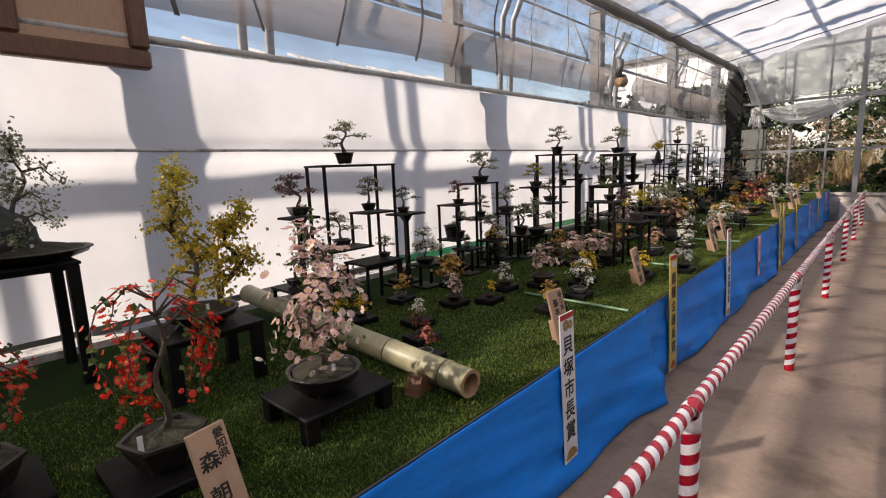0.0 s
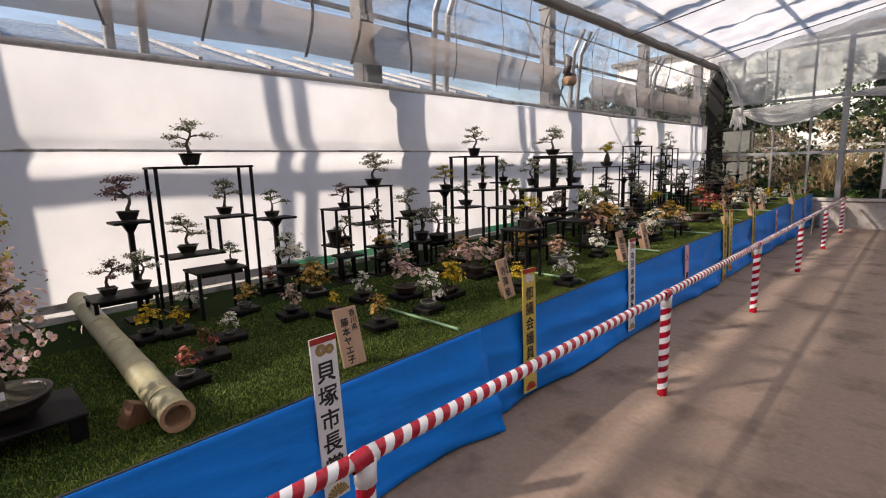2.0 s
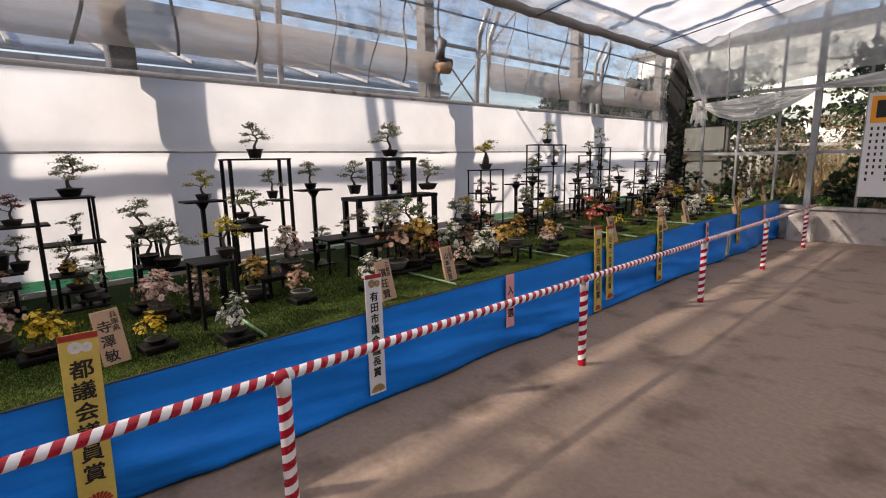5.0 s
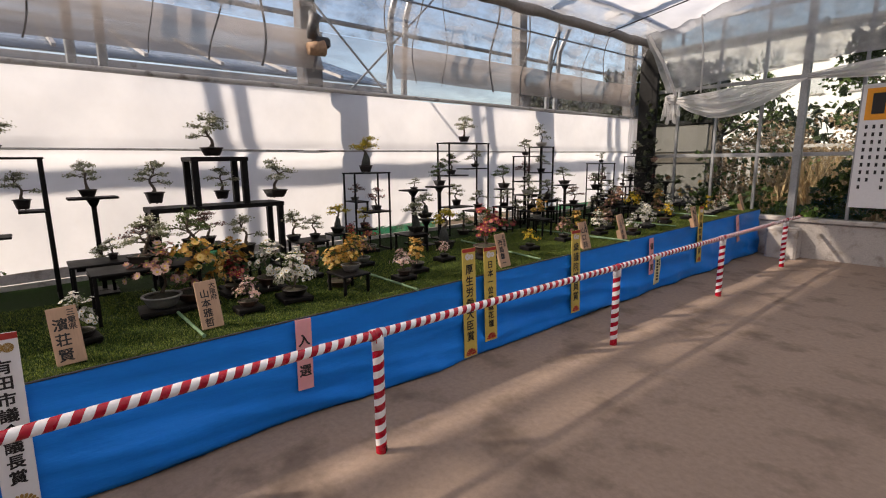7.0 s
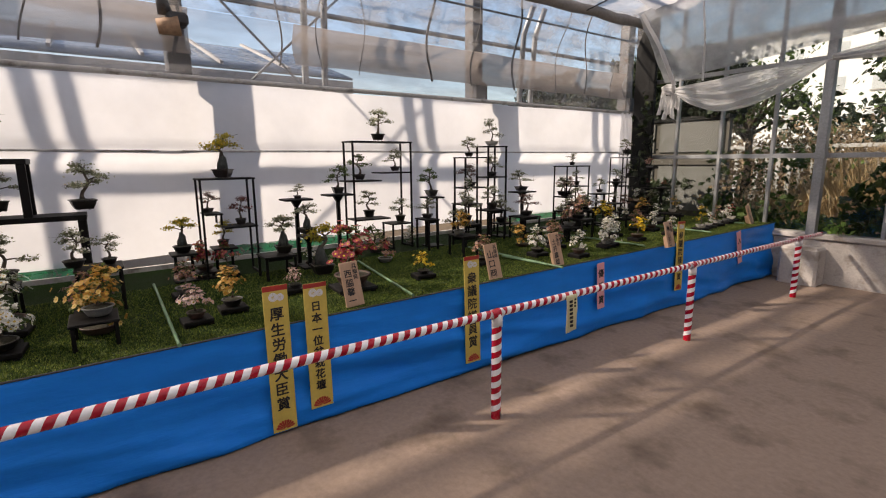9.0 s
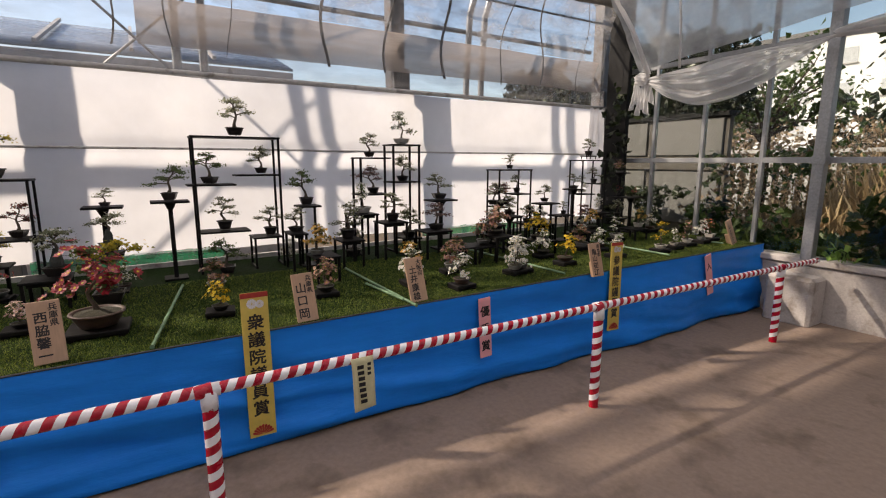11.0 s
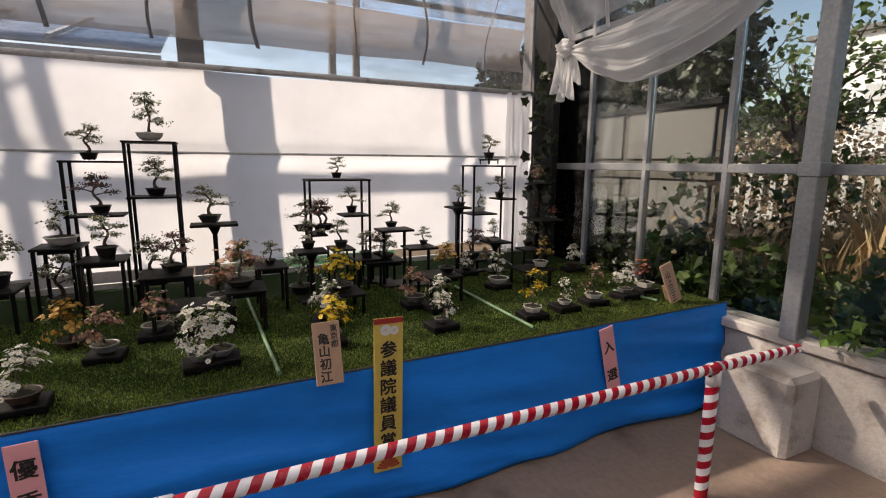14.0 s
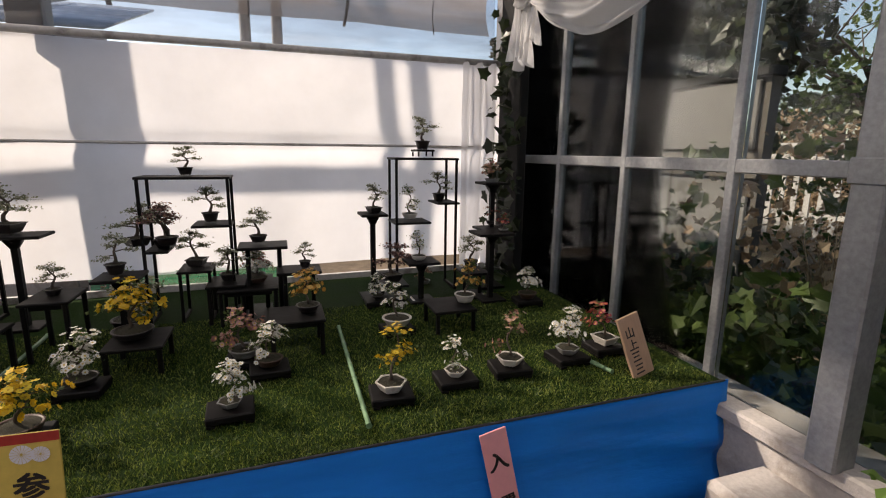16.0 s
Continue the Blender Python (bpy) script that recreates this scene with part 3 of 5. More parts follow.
def lettering(text, size, y, z_top, step, x, material, parent, bold=0.0):
    """A column of characters on a face that looks along +x."""
    for i, ch in enumerate(text):
        verts, faces = [], []
        vs, fs = glyph(ch)
        cx = (max(v[0] for v in vs) + min(v[0] for v in vs)) / 2
        cy = (max(v[1] for v in vs) + min(v[1] for v in vs)) / 2
        for dy, dz in ((0, 0), (bold, 0), (0, bold), (bold, bold)) if bold else ((0, 0),):
            n = len(verts)
            verts += [(x + (dy + dz) * 0.02, y + (v[0] - cx) * size + dy, z_top - step * (i + 0.5) + (v[1] - cy) * size + dz) for v in vs]
            faces += [tuple(n + k for k in f) for f in fs]
        me = bpy.data.meshes.new("character")
        me.from_pydata(verts, [], faces)
        me.materials.append(material)
        ob = new("character", me)
        ob.parent = parent


def name_plaque(x, y, h, small, big, lean=3):
    h = min(0.27, h * 1.05)
    w = h * 0.43
    p = thing("name_plaque", "pale wooden name plaque with black characters on the turf", "name plaque", pose(x, y, top_at(y) + 0.004, lean + random.uniform(-2, 2), -14, random.uniform(-8, 4)), "name plaques")
    part("board", boxed(-0.008, 0.004, -w / 2, w / 2, 0, h, bevel=0.002), PALE_WOOD, p)
    part("prop", boxed(-0.06, -0.008, -0.01, 0.01, 0.0, 0.1), PALE_WOOD, p)
    if small:
        lettering(small, h * 0.125, w * 0.27, h * 0.95, h * 0.125, 0.0045, INK, p, 0.0012)
    n = len(big)
    lettering(big, min(h * 0.23, h * 0.8 / n * 0.95), -w * 0.13, h * 0.83, h * 0.8 / n, 0.0045, INK, p, 0.002)


CARD = {"white": CARD_WHITE, "yellow": CARD_YELLOW, "pink": CARD_PINK, "cream": CARD_YELLOW}


def prize_board(x, y, z, h, dy, colour, text):
    w = {"white": 0.105, "yellow": 0.118, "pink": 0.085, "cream": 0.06}[colour]
    words = {"white": "tall white prize board with black characters against the skirt", "yellow": "tall golden-yellow prize board with black characters against the skirt",
             "pink": "short pink prize card pinned to the blue skirt", "cream": "narrow cream prize card on the blue skirt"}[colour]
    p = thing("prize_board", words, "prize board", pose(x + 0.012, y, z, 0, -2, 0) @ pose(0, 0, 0, math.degrees(-math.atan2(dy, h)), 0, 0), "prize boards")
    part("board", boxed(-0.006, 0.0, -w / 2, w / 2, 0, h, bevel=0.0015), CARD[colour], p)
    top, bottom = h * 0.92, h * 0.05
    if colour in ("white", "yellow"):
        top, bottom = h * 0.86, h * 0.14
        bm = bmesh.new()
        for k, (yy, zz, r) in enumerate(((-0.012, h * 0.925, 0.022), (0.022, h * 0.92, 0.018))):
            c = Vector((0.0012 + 0.0006 * k, yy, zz))
            for i in range(16):
                a, b = 2 * math.pi * (i + 0.06) / 16, 2 * math.pi * (i + 0.94) / 16
                q = [c + 0.08 * r * Vector((0, math.cos((a + b) / 2), math.sin((a + b) / 2))), c + r * Vector((0, math.cos(a), math.sin(a))), c + r * Vector((0, math.cos(b), math.sin(b)))]
                bm.faces.new([bm.verts.new(v) for v in q])
        part("crest", bm, CARD_WHITE if colour == "yellow" else GOLD, p, "printed chrysanthemum crests")
        part("band", boxed(0.0004, 0.0014, -w / 2, w / 2, h * 0.965, h), RED_INK, p, "red band along the top")
        bm = bmesh.new()
        for i in range(9):
            a = math.pi * (0.1 + 0.8 * i / 8)
            c = Vector((0.001 + 0.0001 * i, 0, 0.008))
            d, s = Vector((0, math.cos(a), math.sin(a))), Vector((0, -math.sin(a), math.cos(a)))
            bm.faces.new([bm.verts.new(c + d * r + s * o) for r, o in ((0.008, -0.001), (0.045, -0.006), (0.05, 0), (0.045, 0.006), (0.008, 0.001))])
        part("fan_print", bm, GOLD if colour == "white" else RED_INK, p, "printed folding fan")
    n = len(text)
    lettering(text, min(w * 0.78, (top - bottom) / n * 0.92), -0.002, top, (top - bottom) / n, 0.0012, INK, p, 0.003)


# ---- stands ----
def rack(style, x, depth, leg, shelves):
    y_mid = (shelves[0][0] + shelves[0][1]) / 2
    words = {"tall": "tall black lacquered display rack with staggered shelves on the turf", "stepped": "stepped black lacquered display rack on the turf",
             "bench": "heavy two-tier black wooden display bench on the turf", "small": "tiny black stand set on the rack top"}[style]
    r = thing("display_rack", words, "display rack", pose(x, y_mid, 0), "display racks")
    th = 0.012 if style != "bench" else 0.03
    leg = leg * 0.75 if style != "bench" else leg
    for y0, y1, z, lz, rz in shelves:
        part("shelf", boxed(-depth / 2, depth / 2, y0 - y_mid, y1 - y_mid, z - th, z, bevel=0.003), BLACK_WOOD, r)
        for yy, zb, s in ((y0, lz, 1), (y1, rz, -1)):
            if zb is None:
                continue
            for sx in (-1, 1):
                xx = sx * (depth / 2 - leg / 2 - 0.004)
                ya = yy - y_mid + s * (leg / 2 + 0.006)
                part("leg", boxed(xx - leg / 2, xx + leg / 2, ya - leg / 2, ya + leg / 2, zb, z - th, bevel=0.002), BLACK_WOOD, r)
            if style != "small" and zb < top_at(yy) + 0.02:
                part("foot_rail", boxed(-depth / 2, depth / 2, yy - y_mid + s * 0.006, yy - y_mid + s * (leg + 0.006), zb, zb + 0.016), BLACK_WOOD, r)
    return r


def pedestal(x, y, z, w, n):
    w = max(0.12, min(w, 0.26))
    words = {1: "single-legged black lacquered flower pedestal on the turf", 2: "two-legged black flower pedestal on the turf", 4: "slender four-legged black flower stool on the turf"}[n]
    p = thing("flower_pedestal", words, "flower stand", pose(x, y, top_at(y)), "flower pedestals")
    h = z - top_at(y)
    part("top", boxed(-0.085, 0.085, -w / 2, w / 2, h - 0.014, h, bevel=0.003), BLACK_WOOD, p)
    if n == 1:
        part("leg", boxed(-0.013, 0.013, -0.013, 0.013, 0.014, h - 0.014), BLACK_WOOD, p)
        bm = bmesh.new()
        tube(bm, [(0, 0, h - 0.07), (0, 0, h - 0.014)], [0.014, 0.05], 4)
        part("bracket", bm, BLACK_WOOD, p)
        part("base", boxed(-0.07, 0.07, -0.07, 0.07, 0, 0.014, bevel=0.003), BLACK_WOOD, p)
    else:
        feet = ((0, -1), (0, 1)) if n == 2 else ((-1, -1), (-1, 1), (1, -1), (1, 1))
        for sx, sy in feet:
            bm = bmesh.new()
            k = 1.25 if n == 4 else 1.0
            tube(bm, [(sx * 0.06 * k, sy * w * 0.32 * k, 0.0), (sx * 0.06, sy * w * 0.32, h - 0.013)], 0.011, 6)
            part("leg", bm, BLACK_WOOD, p)
        if n == 2:
            part("base", boxed(-0.08, 0.08, -w * 0.45, w * 0.45, 0, 0.012, bevel=0.003), BLACK_WOOD, p)


def low_table(x, y, h, w, d, leg=0.017):
    w = min(w, 0.5)
    t = thing("low_table", "low black lacquered wooden plant table on the turf", "plant table", pose(x, y, top_at(y)), "low tables")
    part("top", boxed(-d / 2, d / 2, -w / 2, w / 2, h - 0.013, h, bevel=0.003), BLACK_WOOD, t)
    for sx in (-1, 1):
        for sy in (-1, 1):
            xx, yy = sx * (d / 2 - leg / 2 - 0.006), sy * (w / 2 - leg / 2 - 0.006)
            part("leg", boxed(xx - leg / 2, xx + leg / 2, yy - leg / 2, yy + leg / 2, 0, h - 0.013, bevel=0.003), BLACK_WOOD, t)
    if h > 0.14:
        part("apron", boxed(d / 2 - 0.03, d / 2 - 0.02, -w / 2 + 0.03, w / 2 - 0.03, h - 0.033, h - 0.013), BLACK_WOOD, t)


def cane(x0, y0, x1, y1):
    bm = bmesh.new()
    n = 9
    pts, rad = [], []
    for i in range(n):
        for e, r in ((-0.006, 0.0078), (0, 0.0098), (0.006, 0.0078)):
            u = min(1, max(0, i / (n - 1) + e))
            pts.append((x0 + (x1 - x0) * u, y0 + (y1 - y0) * u, top_at(y0) + 0.015))
            rad.append(r)
    pts, rad = pts[1:-1], rad[1:-1]
    tube(bm, pts, rad, 8)
    tagged(part("bamboo_cane", bm, THIN_BAMBOO), "thin green bamboo cane laid across the turf as a divider", "bamboo cane", "divider canes")


# ---- bonsai ----
POT_DARK = mat("dark_glazed_pot", (0.022, 0.017, 0.016), 0.4, vary=0.3, grain=30, big=8, bump=0.1)
POT_BROWN = mat("brown_clay_pot", (0.075, 0.04, 0.028), 0.55, vary=0.3, grain=40, big=8, bump=0.2)
POT_GREY = mat("grey_glazed_pot", (0.2, 0.2, 0.19), 0.4, vary=0.2, grain=40, big=8)
POT_WHITE = mat("white_glazed_pot", (0.62, 0.58, 0.52), 0.3, vary=0.08, grain=40, big=8, bump=0.05)
SOIL = mat("mossy_soil", (0.05, 0.045, 0.025), 0.95, vary=0.45, grain=160, big=15, bump=0.8)
BARK = mat("grey_brown_bark", (0.1, 0.075, 0.055), 0.85, vary=0.35, grain=90, big=12, bump=0.5)
ROCK = mat("dark_rock", (0.05, 0.055, 0.05), 0.8, vary=0.4, grain=30, big=8, bump=0.8)
LEAF = leafy("green_leaf", (0.075, 0.12, 0.03), (0.17, 0.21, 0.07), 0.45)
LEAF_PALE = leafy("silver_green_leaf", (0.2, 0.22, 0.12), (0.55, 0.54, 0.42), 0.5)
LEAF_YELLOW = leafy("yellow_green_leaf", (0.36, 0.32, 0.04), (0.68, 0.52, 0.06), 0.5)
LEAF_MAUVE = leafy("mauve_leaf", (0.13, 0.07, 0.06), (0.34, 0.2, 0.19), 0.35)
LEAF_RED = leafy("russet_leaf", (0.12, 0.04, 0.03), (0.3, 0.1, 0.08), 0.35)
PETAL = {"w": leafy("white_petal", (0.78, 0.77, 0.72), (0.85, 0.83, 0.8), 0.3), "y": leafy("yellow_petal", (0.72, 0.45, 0.015), (0.85, 0.66, 0.06), 0.3),
         "o": leafy("amber_petal", (0.55, 0.28, 0.05), (0.75, 0.55, 0.2), 0.3), "p": leafy("pink_petal", (0.7, 0.45, 0.43), (0.85, 0.72, 0.68), 0.3),
         "r": leafy("crimson_petal", (0.3, 0.02, 0.035), (0.5, 0.14, 0.15), 0.3), "m": leafy("dusky_petal", (0.33, 0.15, 0.13), (0.55, 0.38, 0.33), 0.3)}
EYE_YELLOW = mat("flower_eye", (0.6, 0.4, 0.03), 0.7, vary=0.2, bump=0)
SCARLET = leafy("scarlet_petal", (0.72, 0.02, 0.012), (0.85, 0.09, 0.05), 0.3)


def leaves(pts, size, rng, up=0.5):
    """Small folded leaves, one by one, at the points given."""
    bm = bmesh.new()
    for p in pts:
        d = Vector((rng.gauss(0, 1), rng.gauss(0, 1), rng.gauss(up, 0.8))).normalized()
        s = d.orthogonal().normalized()
        s = (Matrix.Rotation(rng.uniform(0, 6.28), 3, d) @ s)
        k = size * rng.uniform(0.6, 1.3)
        n = d.cross(s)
        a, b = p - d * k * 0.5, p + d * k * 0.5
        l, r = p + s * k * 0.4 + n * k * 0.15, p - s * k * 0.4 + n * k * 0.15
        va, vb, vl, vr = (bm.verts.new(v) for v in (a, b, l, r))
        bm.faces.new((va, vl, vb))
        bm.faces.new((va, vb, vr))
    return bm


def blooms(pts, size, rng, petals=8, out_from=None):
    """Daisy-like flowers: a ring of petals and a small eye (second material)."""
    bm = bmesh.new()
    for p in pts:
        d = Vector((rng.gauss(0, 0.5), rng.gauss(0, 0.5), rng.gauss(0.5, 0.4)))
        if out_from is not None:
            d += (p - out_from).normalized() * 1.3
        d.normalize()
        s = d.orthogonal().normalized()
        t = d.cross(s)
        k = size * rng.uniform(0.75, 1.2) / 2
        c = bm.verts.new(p)
        ring = []
        for i in range(petals * 2):
            a = math.pi * i / petals
            rr = k if i % 2 == 0 else k * 0.78
            ring.append(bm.verts.new(p + rr * (math.cos(a) * s + math.sin(a) * t) + d * (k * (0.28 if i % 2 == 0 else 0.12))))
        for i in range(petals * 2):
            bm.faces.new((c, ring[i], ring[(i + 1) % (petals * 2)]))
        e = [bm.verts.new(p + d * k * 0.16 + 0.3 * k * (math.cos(a) * s + math.sin(a) * t)) for a in (0, 1.26, 2.51, 3.77, 5.03)]
        bm.faces.new(e).material_index = 1
    return bm


def pot_mesh(r, h, style, rng):
    bm = bmesh.new()
    n = 4 if style == "square" else (6 if style == "hex" else 20)
    rot = math.pi / 4 if n == 4 else 0.3
    prof = {"round": ((0.62, 0), (0.7, 0.04), (0.9, 0.55), (0.97, 0.86), (1.06, 0.88), (1.06, 1.0), (0.94, 1.0), (0.9, 0.9)),
            "bowl": ((0.5, 0), (0.72, 0.12), (0.95, 0.5), (1.0, 0.85), (1.05, 0.9), (1.05, 1.0), (0.95, 1.0), (0.9, 0.9)),
            "tall": ((0.6, 0), (0.64, 0.05), (0.8, 0.6), (0.88, 0.9), (0.98, 0.92), (0.98, 1.0), (0.86, 1.0), (0.84, 0.92))}
    prof = prof.get(style, prof["round"])
    k = 1.2 if n == 4 else 1.0
    rings = [[bm.verts.new((k * r * a * math.cos(rot + 2 * math.pi * i / n), k * r * a * math.sin(rot + 2 * math.pi * i / n), h * (0.06 + 0.94 * b))) for i in range(n)] for a, b in prof]
    for a, b in zip(rings, rings[1:]):
        for i in range(n):
            f = bm.faces.new((a[i], a[(i + 1) % n], b[(i + 1) % n], b[i]))
            f.smooth = n > 6
    bm.faces.new(rings[0][::-1])
    for i in range(4):
        a = math.pi / 4 + i * math.pi / 2
        box(bm, r * 0.5 * math.cos(a) - 0.015, r * 0.5 * math.cos(a) + 0.015, r * 0.5 * math.sin(a) - 0.015, r * 0.5 * math.sin(a) + 0.015, 0, h * 0.1)
    return bm


def soil_mesh(r, z, rng):
    bm = bmesh.new()
    c = bm.verts.new((0, 0, z + r * 0.22))
    rings = []
    for a in (0.5, 0.95):
        rings.append([bm.verts.new((r * a * math.cos(i * math.pi / 8), r * a * math.sin(i * math.pi / 8), z + r * 0.22 * (1 - a) + rng.uniform(-0.006, 0.006))) for i in range(16)])
    for i in range(16):
        bm.faces.new((c, rings[0][i], rings[0][(i + 1) % 16]))
        bm.faces.new((rings[0][i], rings[1][i], rings[1][(i + 1) % 16], rings[0][(i + 1) % 16]))
    return bm


def bonsai_proto(code, seed):
    """A potted dwarf tree one unit high, with its parts."""
    rng = random.Random(seed * 977 + sum(ord(c) * 31 ** i for i, c in enumerate(code)))
    style, tone = code[0], code[1]
    tones = {"w": "white and silver-green", "m": "dusky mauve", "g": "dark green", "r": "crimson", "y": "golden yellow", "o": "amber yellow", "p": "pale pink"}
    where = {"b": "bonsai with airy %s foliage in a dark pot", "k": "bonsai with %s foliage over a tall dark rock", "l": "bonsai with %s flowers in a pale glazed pot",
             "L": "bonsai with %s flowers in a low white rectangular pot", "f": "bonsai chrysanthemum covered in %s flowers in a clay pot"}[style]
    root = thing("bonsai_tree", where % tones[tone], "bonsai", group="bonsai trees")
    pstyle = rng.choice(["square", "tall", "square", "round"]) if style in "bk" else rng.choice(["bowl", "hex", "round"])
    if style == "L":
        pstyle = "square"
    pr = rng.uniform(0.2, 0.25) if style in "bk" else rng.uniform(0.22, 0.28)
    ph = {"round": 0.2, "tall": 0.27, "square": 0.21, "bowl": 0.17, "hex": 0.16}[pstyle]
    if style in "fL":
        ph *= 0.95
    pm = POT_DARK if style in "bk" else (POT_WHITE if style in "lL" else rng.choice([POT_BROWN, POT_BROWN, POT_DARK, POT_GREY]))
    part("pot", pot_mesh(pr, ph, pstyle, rng), pm, root)
    part("soil", soil_mesh(pr * 0.93, ph * 0.9, rng), SOIL, root)
    base = Vector((0, 0, ph))
    if style == "k":
        bm = bmesh.new()
        tube(bm, [(0, 0, ph * 0.8), (0.02, 0.01, ph + 0.12), (0.0, 0.02, ph + 0.26), (0.03, 0, ph + 0.38)], [0.13, 0.12, 0.085, 0.03], 8)
        part("rock", bm, ROCK, root)
        base = Vector((0.02, 0, ph + 0.3))
    # trunk
    lean = rng.uniform(-0.14, 0.14)
    top = Vector((lean, rng.uniform(-0.14, 0.14), 0.93))
    wob = rng.uniform(0.05, 0.1)
    ph1, ph2 = rng.uniform(0, 6), rng.uniform(0, 6)
    trunk = [base + (top - base) * (i / 9) + Vector((wob * math.sin(ph1 + i * 0.8), wob * math.sin(ph2 + i * 0.75), 0)) * math.sin(math.pi * i / 9) for i in range(10)]
    bm = bmesh.new()
    r0 = 0.04 if style in "bk" else 0.026
    tube(bm, trunk, [r0 * (1.4 if i == 0 else 1) * (1 - 0.085 * i) for i in range(10)], 7)
    leaf_pts, flower_pts = [], []
    nb = rng.randint(6, 8) if style in "bk" else (rng.randint(4, 5) if style in "lL" else rng.randint(7, 9))
    for b in range(nb):
        u = 0.36 + 0.6 * b / (nb - 1)
        k = min(8, int(u * 9))
        o = trunk[k]
        a = b * 2.4 + rng.uniform(-0.5, 0.5)
        spread = {"b": 0.40, "k": 0.34, "l": 0.25, "L": 0.26, "f": 0.31}[style]
        ln = spread * (1.1 - 0.75 * (u - 0.36) / 0.6) * rng.uniform(0.75, 1.15)
        rise = rng.uniform(-0.05, 0.1) if style in "bk" else rng.uniform(-0.16, 0.08)
        tip = o + Vector((math.cos(a) * ln, math.sin(a) * ln, rise))
        mid = o.lerp(tip, 0.5) + Vector((rng.uniform(-0.03, 0.03), rng.uniform(-0.03, 0.03), 0.04))
        tube(bm, [o, mid, tip], [r0 * 0.45, r0 * 0.3, r0 * 0.14], 5)
        pads = ((tip, 0.115), (mid.lerp(tip, 0.45), 0.1))
        for c, rad in pads:
            rad *= rng.uniform(0.8, 1.25)
            for _ in range(4):
                e = c + Vector((rng.gauss(0, rad * 0.8), rng.gauss(0, rad * 0.8), rng.uniform(-0.2, 0.4) * rad))
                tube(bm, [c - Vector((0, 0, 0.02)), e], [r0 * 0.12, r0 * 0.06], 3, cap=False)
            for _ in range(34 if style in "bk" else 15):
                leaf_pts.append(c + Vector((rng.gauss(0, rad * 0.62), rng.gauss(0, rad * 0.62), rng.gauss(0.02, rad * 0.24))))
            for _ in range(3 if style in "bk" else 7):
                flower_pts.append(c + Vector((rng.gauss(0, rad * 0.75), rng.gauss(0, rad * 0.75), rng.gauss(0.04, rad * 0.35))))
    for _ in range(34):
        leaf_pts.append(top + Vector((rng.gauss(0, 0.075), rng.gauss(0, 0.075), rng.gauss(-0.01, 0.04))))
    for _ in range(8):
        flower_pts.append(top + Vector((rng.gauss(0, 0.08), rng.gauss(0, 0.08), rng.gauss(0.02, 0.04))))
    part("trunk", bm, BARK, root, smooth=False)
    leaf_mat = {"w": LEAF_PALE, "m": LEAF_MAUVE, "g": LEAF, "r": LEAF_RED, "y": LEAF_YELLOW, "o": LEAF, "p": LEAF}[tone] if style in "bk" else LEAF
    part("foliage", leaves(leaf_pts, 0.054 if style in "bk" else 0.06, rng), leaf_mat, root, kind="stuff")
    petal = PETAL.get(tone, PETAL["w"])
    if tone != "g":
        size = {"b": 0.055, "k": 0.06, "l": 0.09, "L": 0.1, "f": 0.115}[style]
        part("blossom", blooms(flower_pts, size, rng, 7, Vector((0, 0, 0.5))), [petal, EYE_YELLOW], root, kind="stuff")
    return root


_protos, _count = {}, {}


def plant(code, x, y, z, h, on_board):
    """A potted tree at its place; the first of a kind is built, the rest are copies."""
    if on_board:
        b = thing("plant_board", "flat black wooden board under a pot on the turf", "plant board", pose(x, y, top_at(y) + 0.003, 0, 0, random.uniform(-8, 8)), "plant boards")
        s = max(0.06, 0.28 * h)
        part("slab", boxed(-s, s, -s * 1.15, s * 1.15, 0.008, 0.032, bevel=0.004), BLACK_WOOD, b)
        for sy in (-1, 1):
            part("batten", boxed(-s, s, sy * s * 0.9 - 0.012, sy * s * 0.9 + 0.012, 0, 0.008), BLACK_WOOD, b)
    m = pose(x, y, z, 0, 0, random.uniform(0, 360)) @ Matrix.Diagonal((h * random.uniform(0.95, 1.12), h * random.uniform(0.95, 1.12), h, 1))
    if code == "pot":
        rng = random.Random(5)
        r = thing("flower_pot", "empty dark glazed plant pot on a rack shelf", "plant pot", pose(x, y, z))
        part("body", pot_mesh(0.06, 0.1, "tall", rng), POT_DARK, r)
        part("soil", soil_mesh(0.05, 0.085, rng), SOIL, r)
        return
    k = _count.get(code, 0)
    _count[code] = k + 1
    variants = 5 if code == "bw" else 3
    key = (code, k % variants)
    if key not in _protos:
        ob = bonsai_proto(*key)
        ob.matrix_basis = m
        _protos[key] = ob
    else:
        ob = _protos[key]
        c = copy_thing(ob, Matrix.Identity(4))
        c.matrix_basis = m


random.seed(11)

# ---- the stands, trees and boards along the bench ----
rack("tall", -2.5, 0.2, 0.022, [(2.104, 2.652, 1.325, 0.496, 0.503), (2.134, 2.439, 0.825, None, None), (2.403, 2.645, 1.027, 0.825, None)])
pedestal(-2.5, 1.987, 1.043, 0.176, 1)
pedestal(-2.5, 2.81, 0.99, 0.226, 1)
plant("bw", -2.5, 2.33, 1.329, 0.254, 0)
plant("bm", -2.5, 1.987, 1.046, 0.24, 0)
plant("bw", -2.5, 2.264, 0.83, 0.223, 0)
plant("bw", -2.5, 2.493, 1.034, 0.226, 0)
plant("bg", -2.5, 2.793, 0.992, 0.181, 0)
rack("stepped", -2.45, 0.2, 0.022, [(3.403, 3.701, 1.161, 0.51, 0.514), (3.175, 3.472, 1.014, 0.507, None), (3.414, 3.724, 0.887, None, None), (3.165, 3.322, 0.756, None, None)])
plant("bw", -2.45, 3.592, 1.159, 0.257, 0)
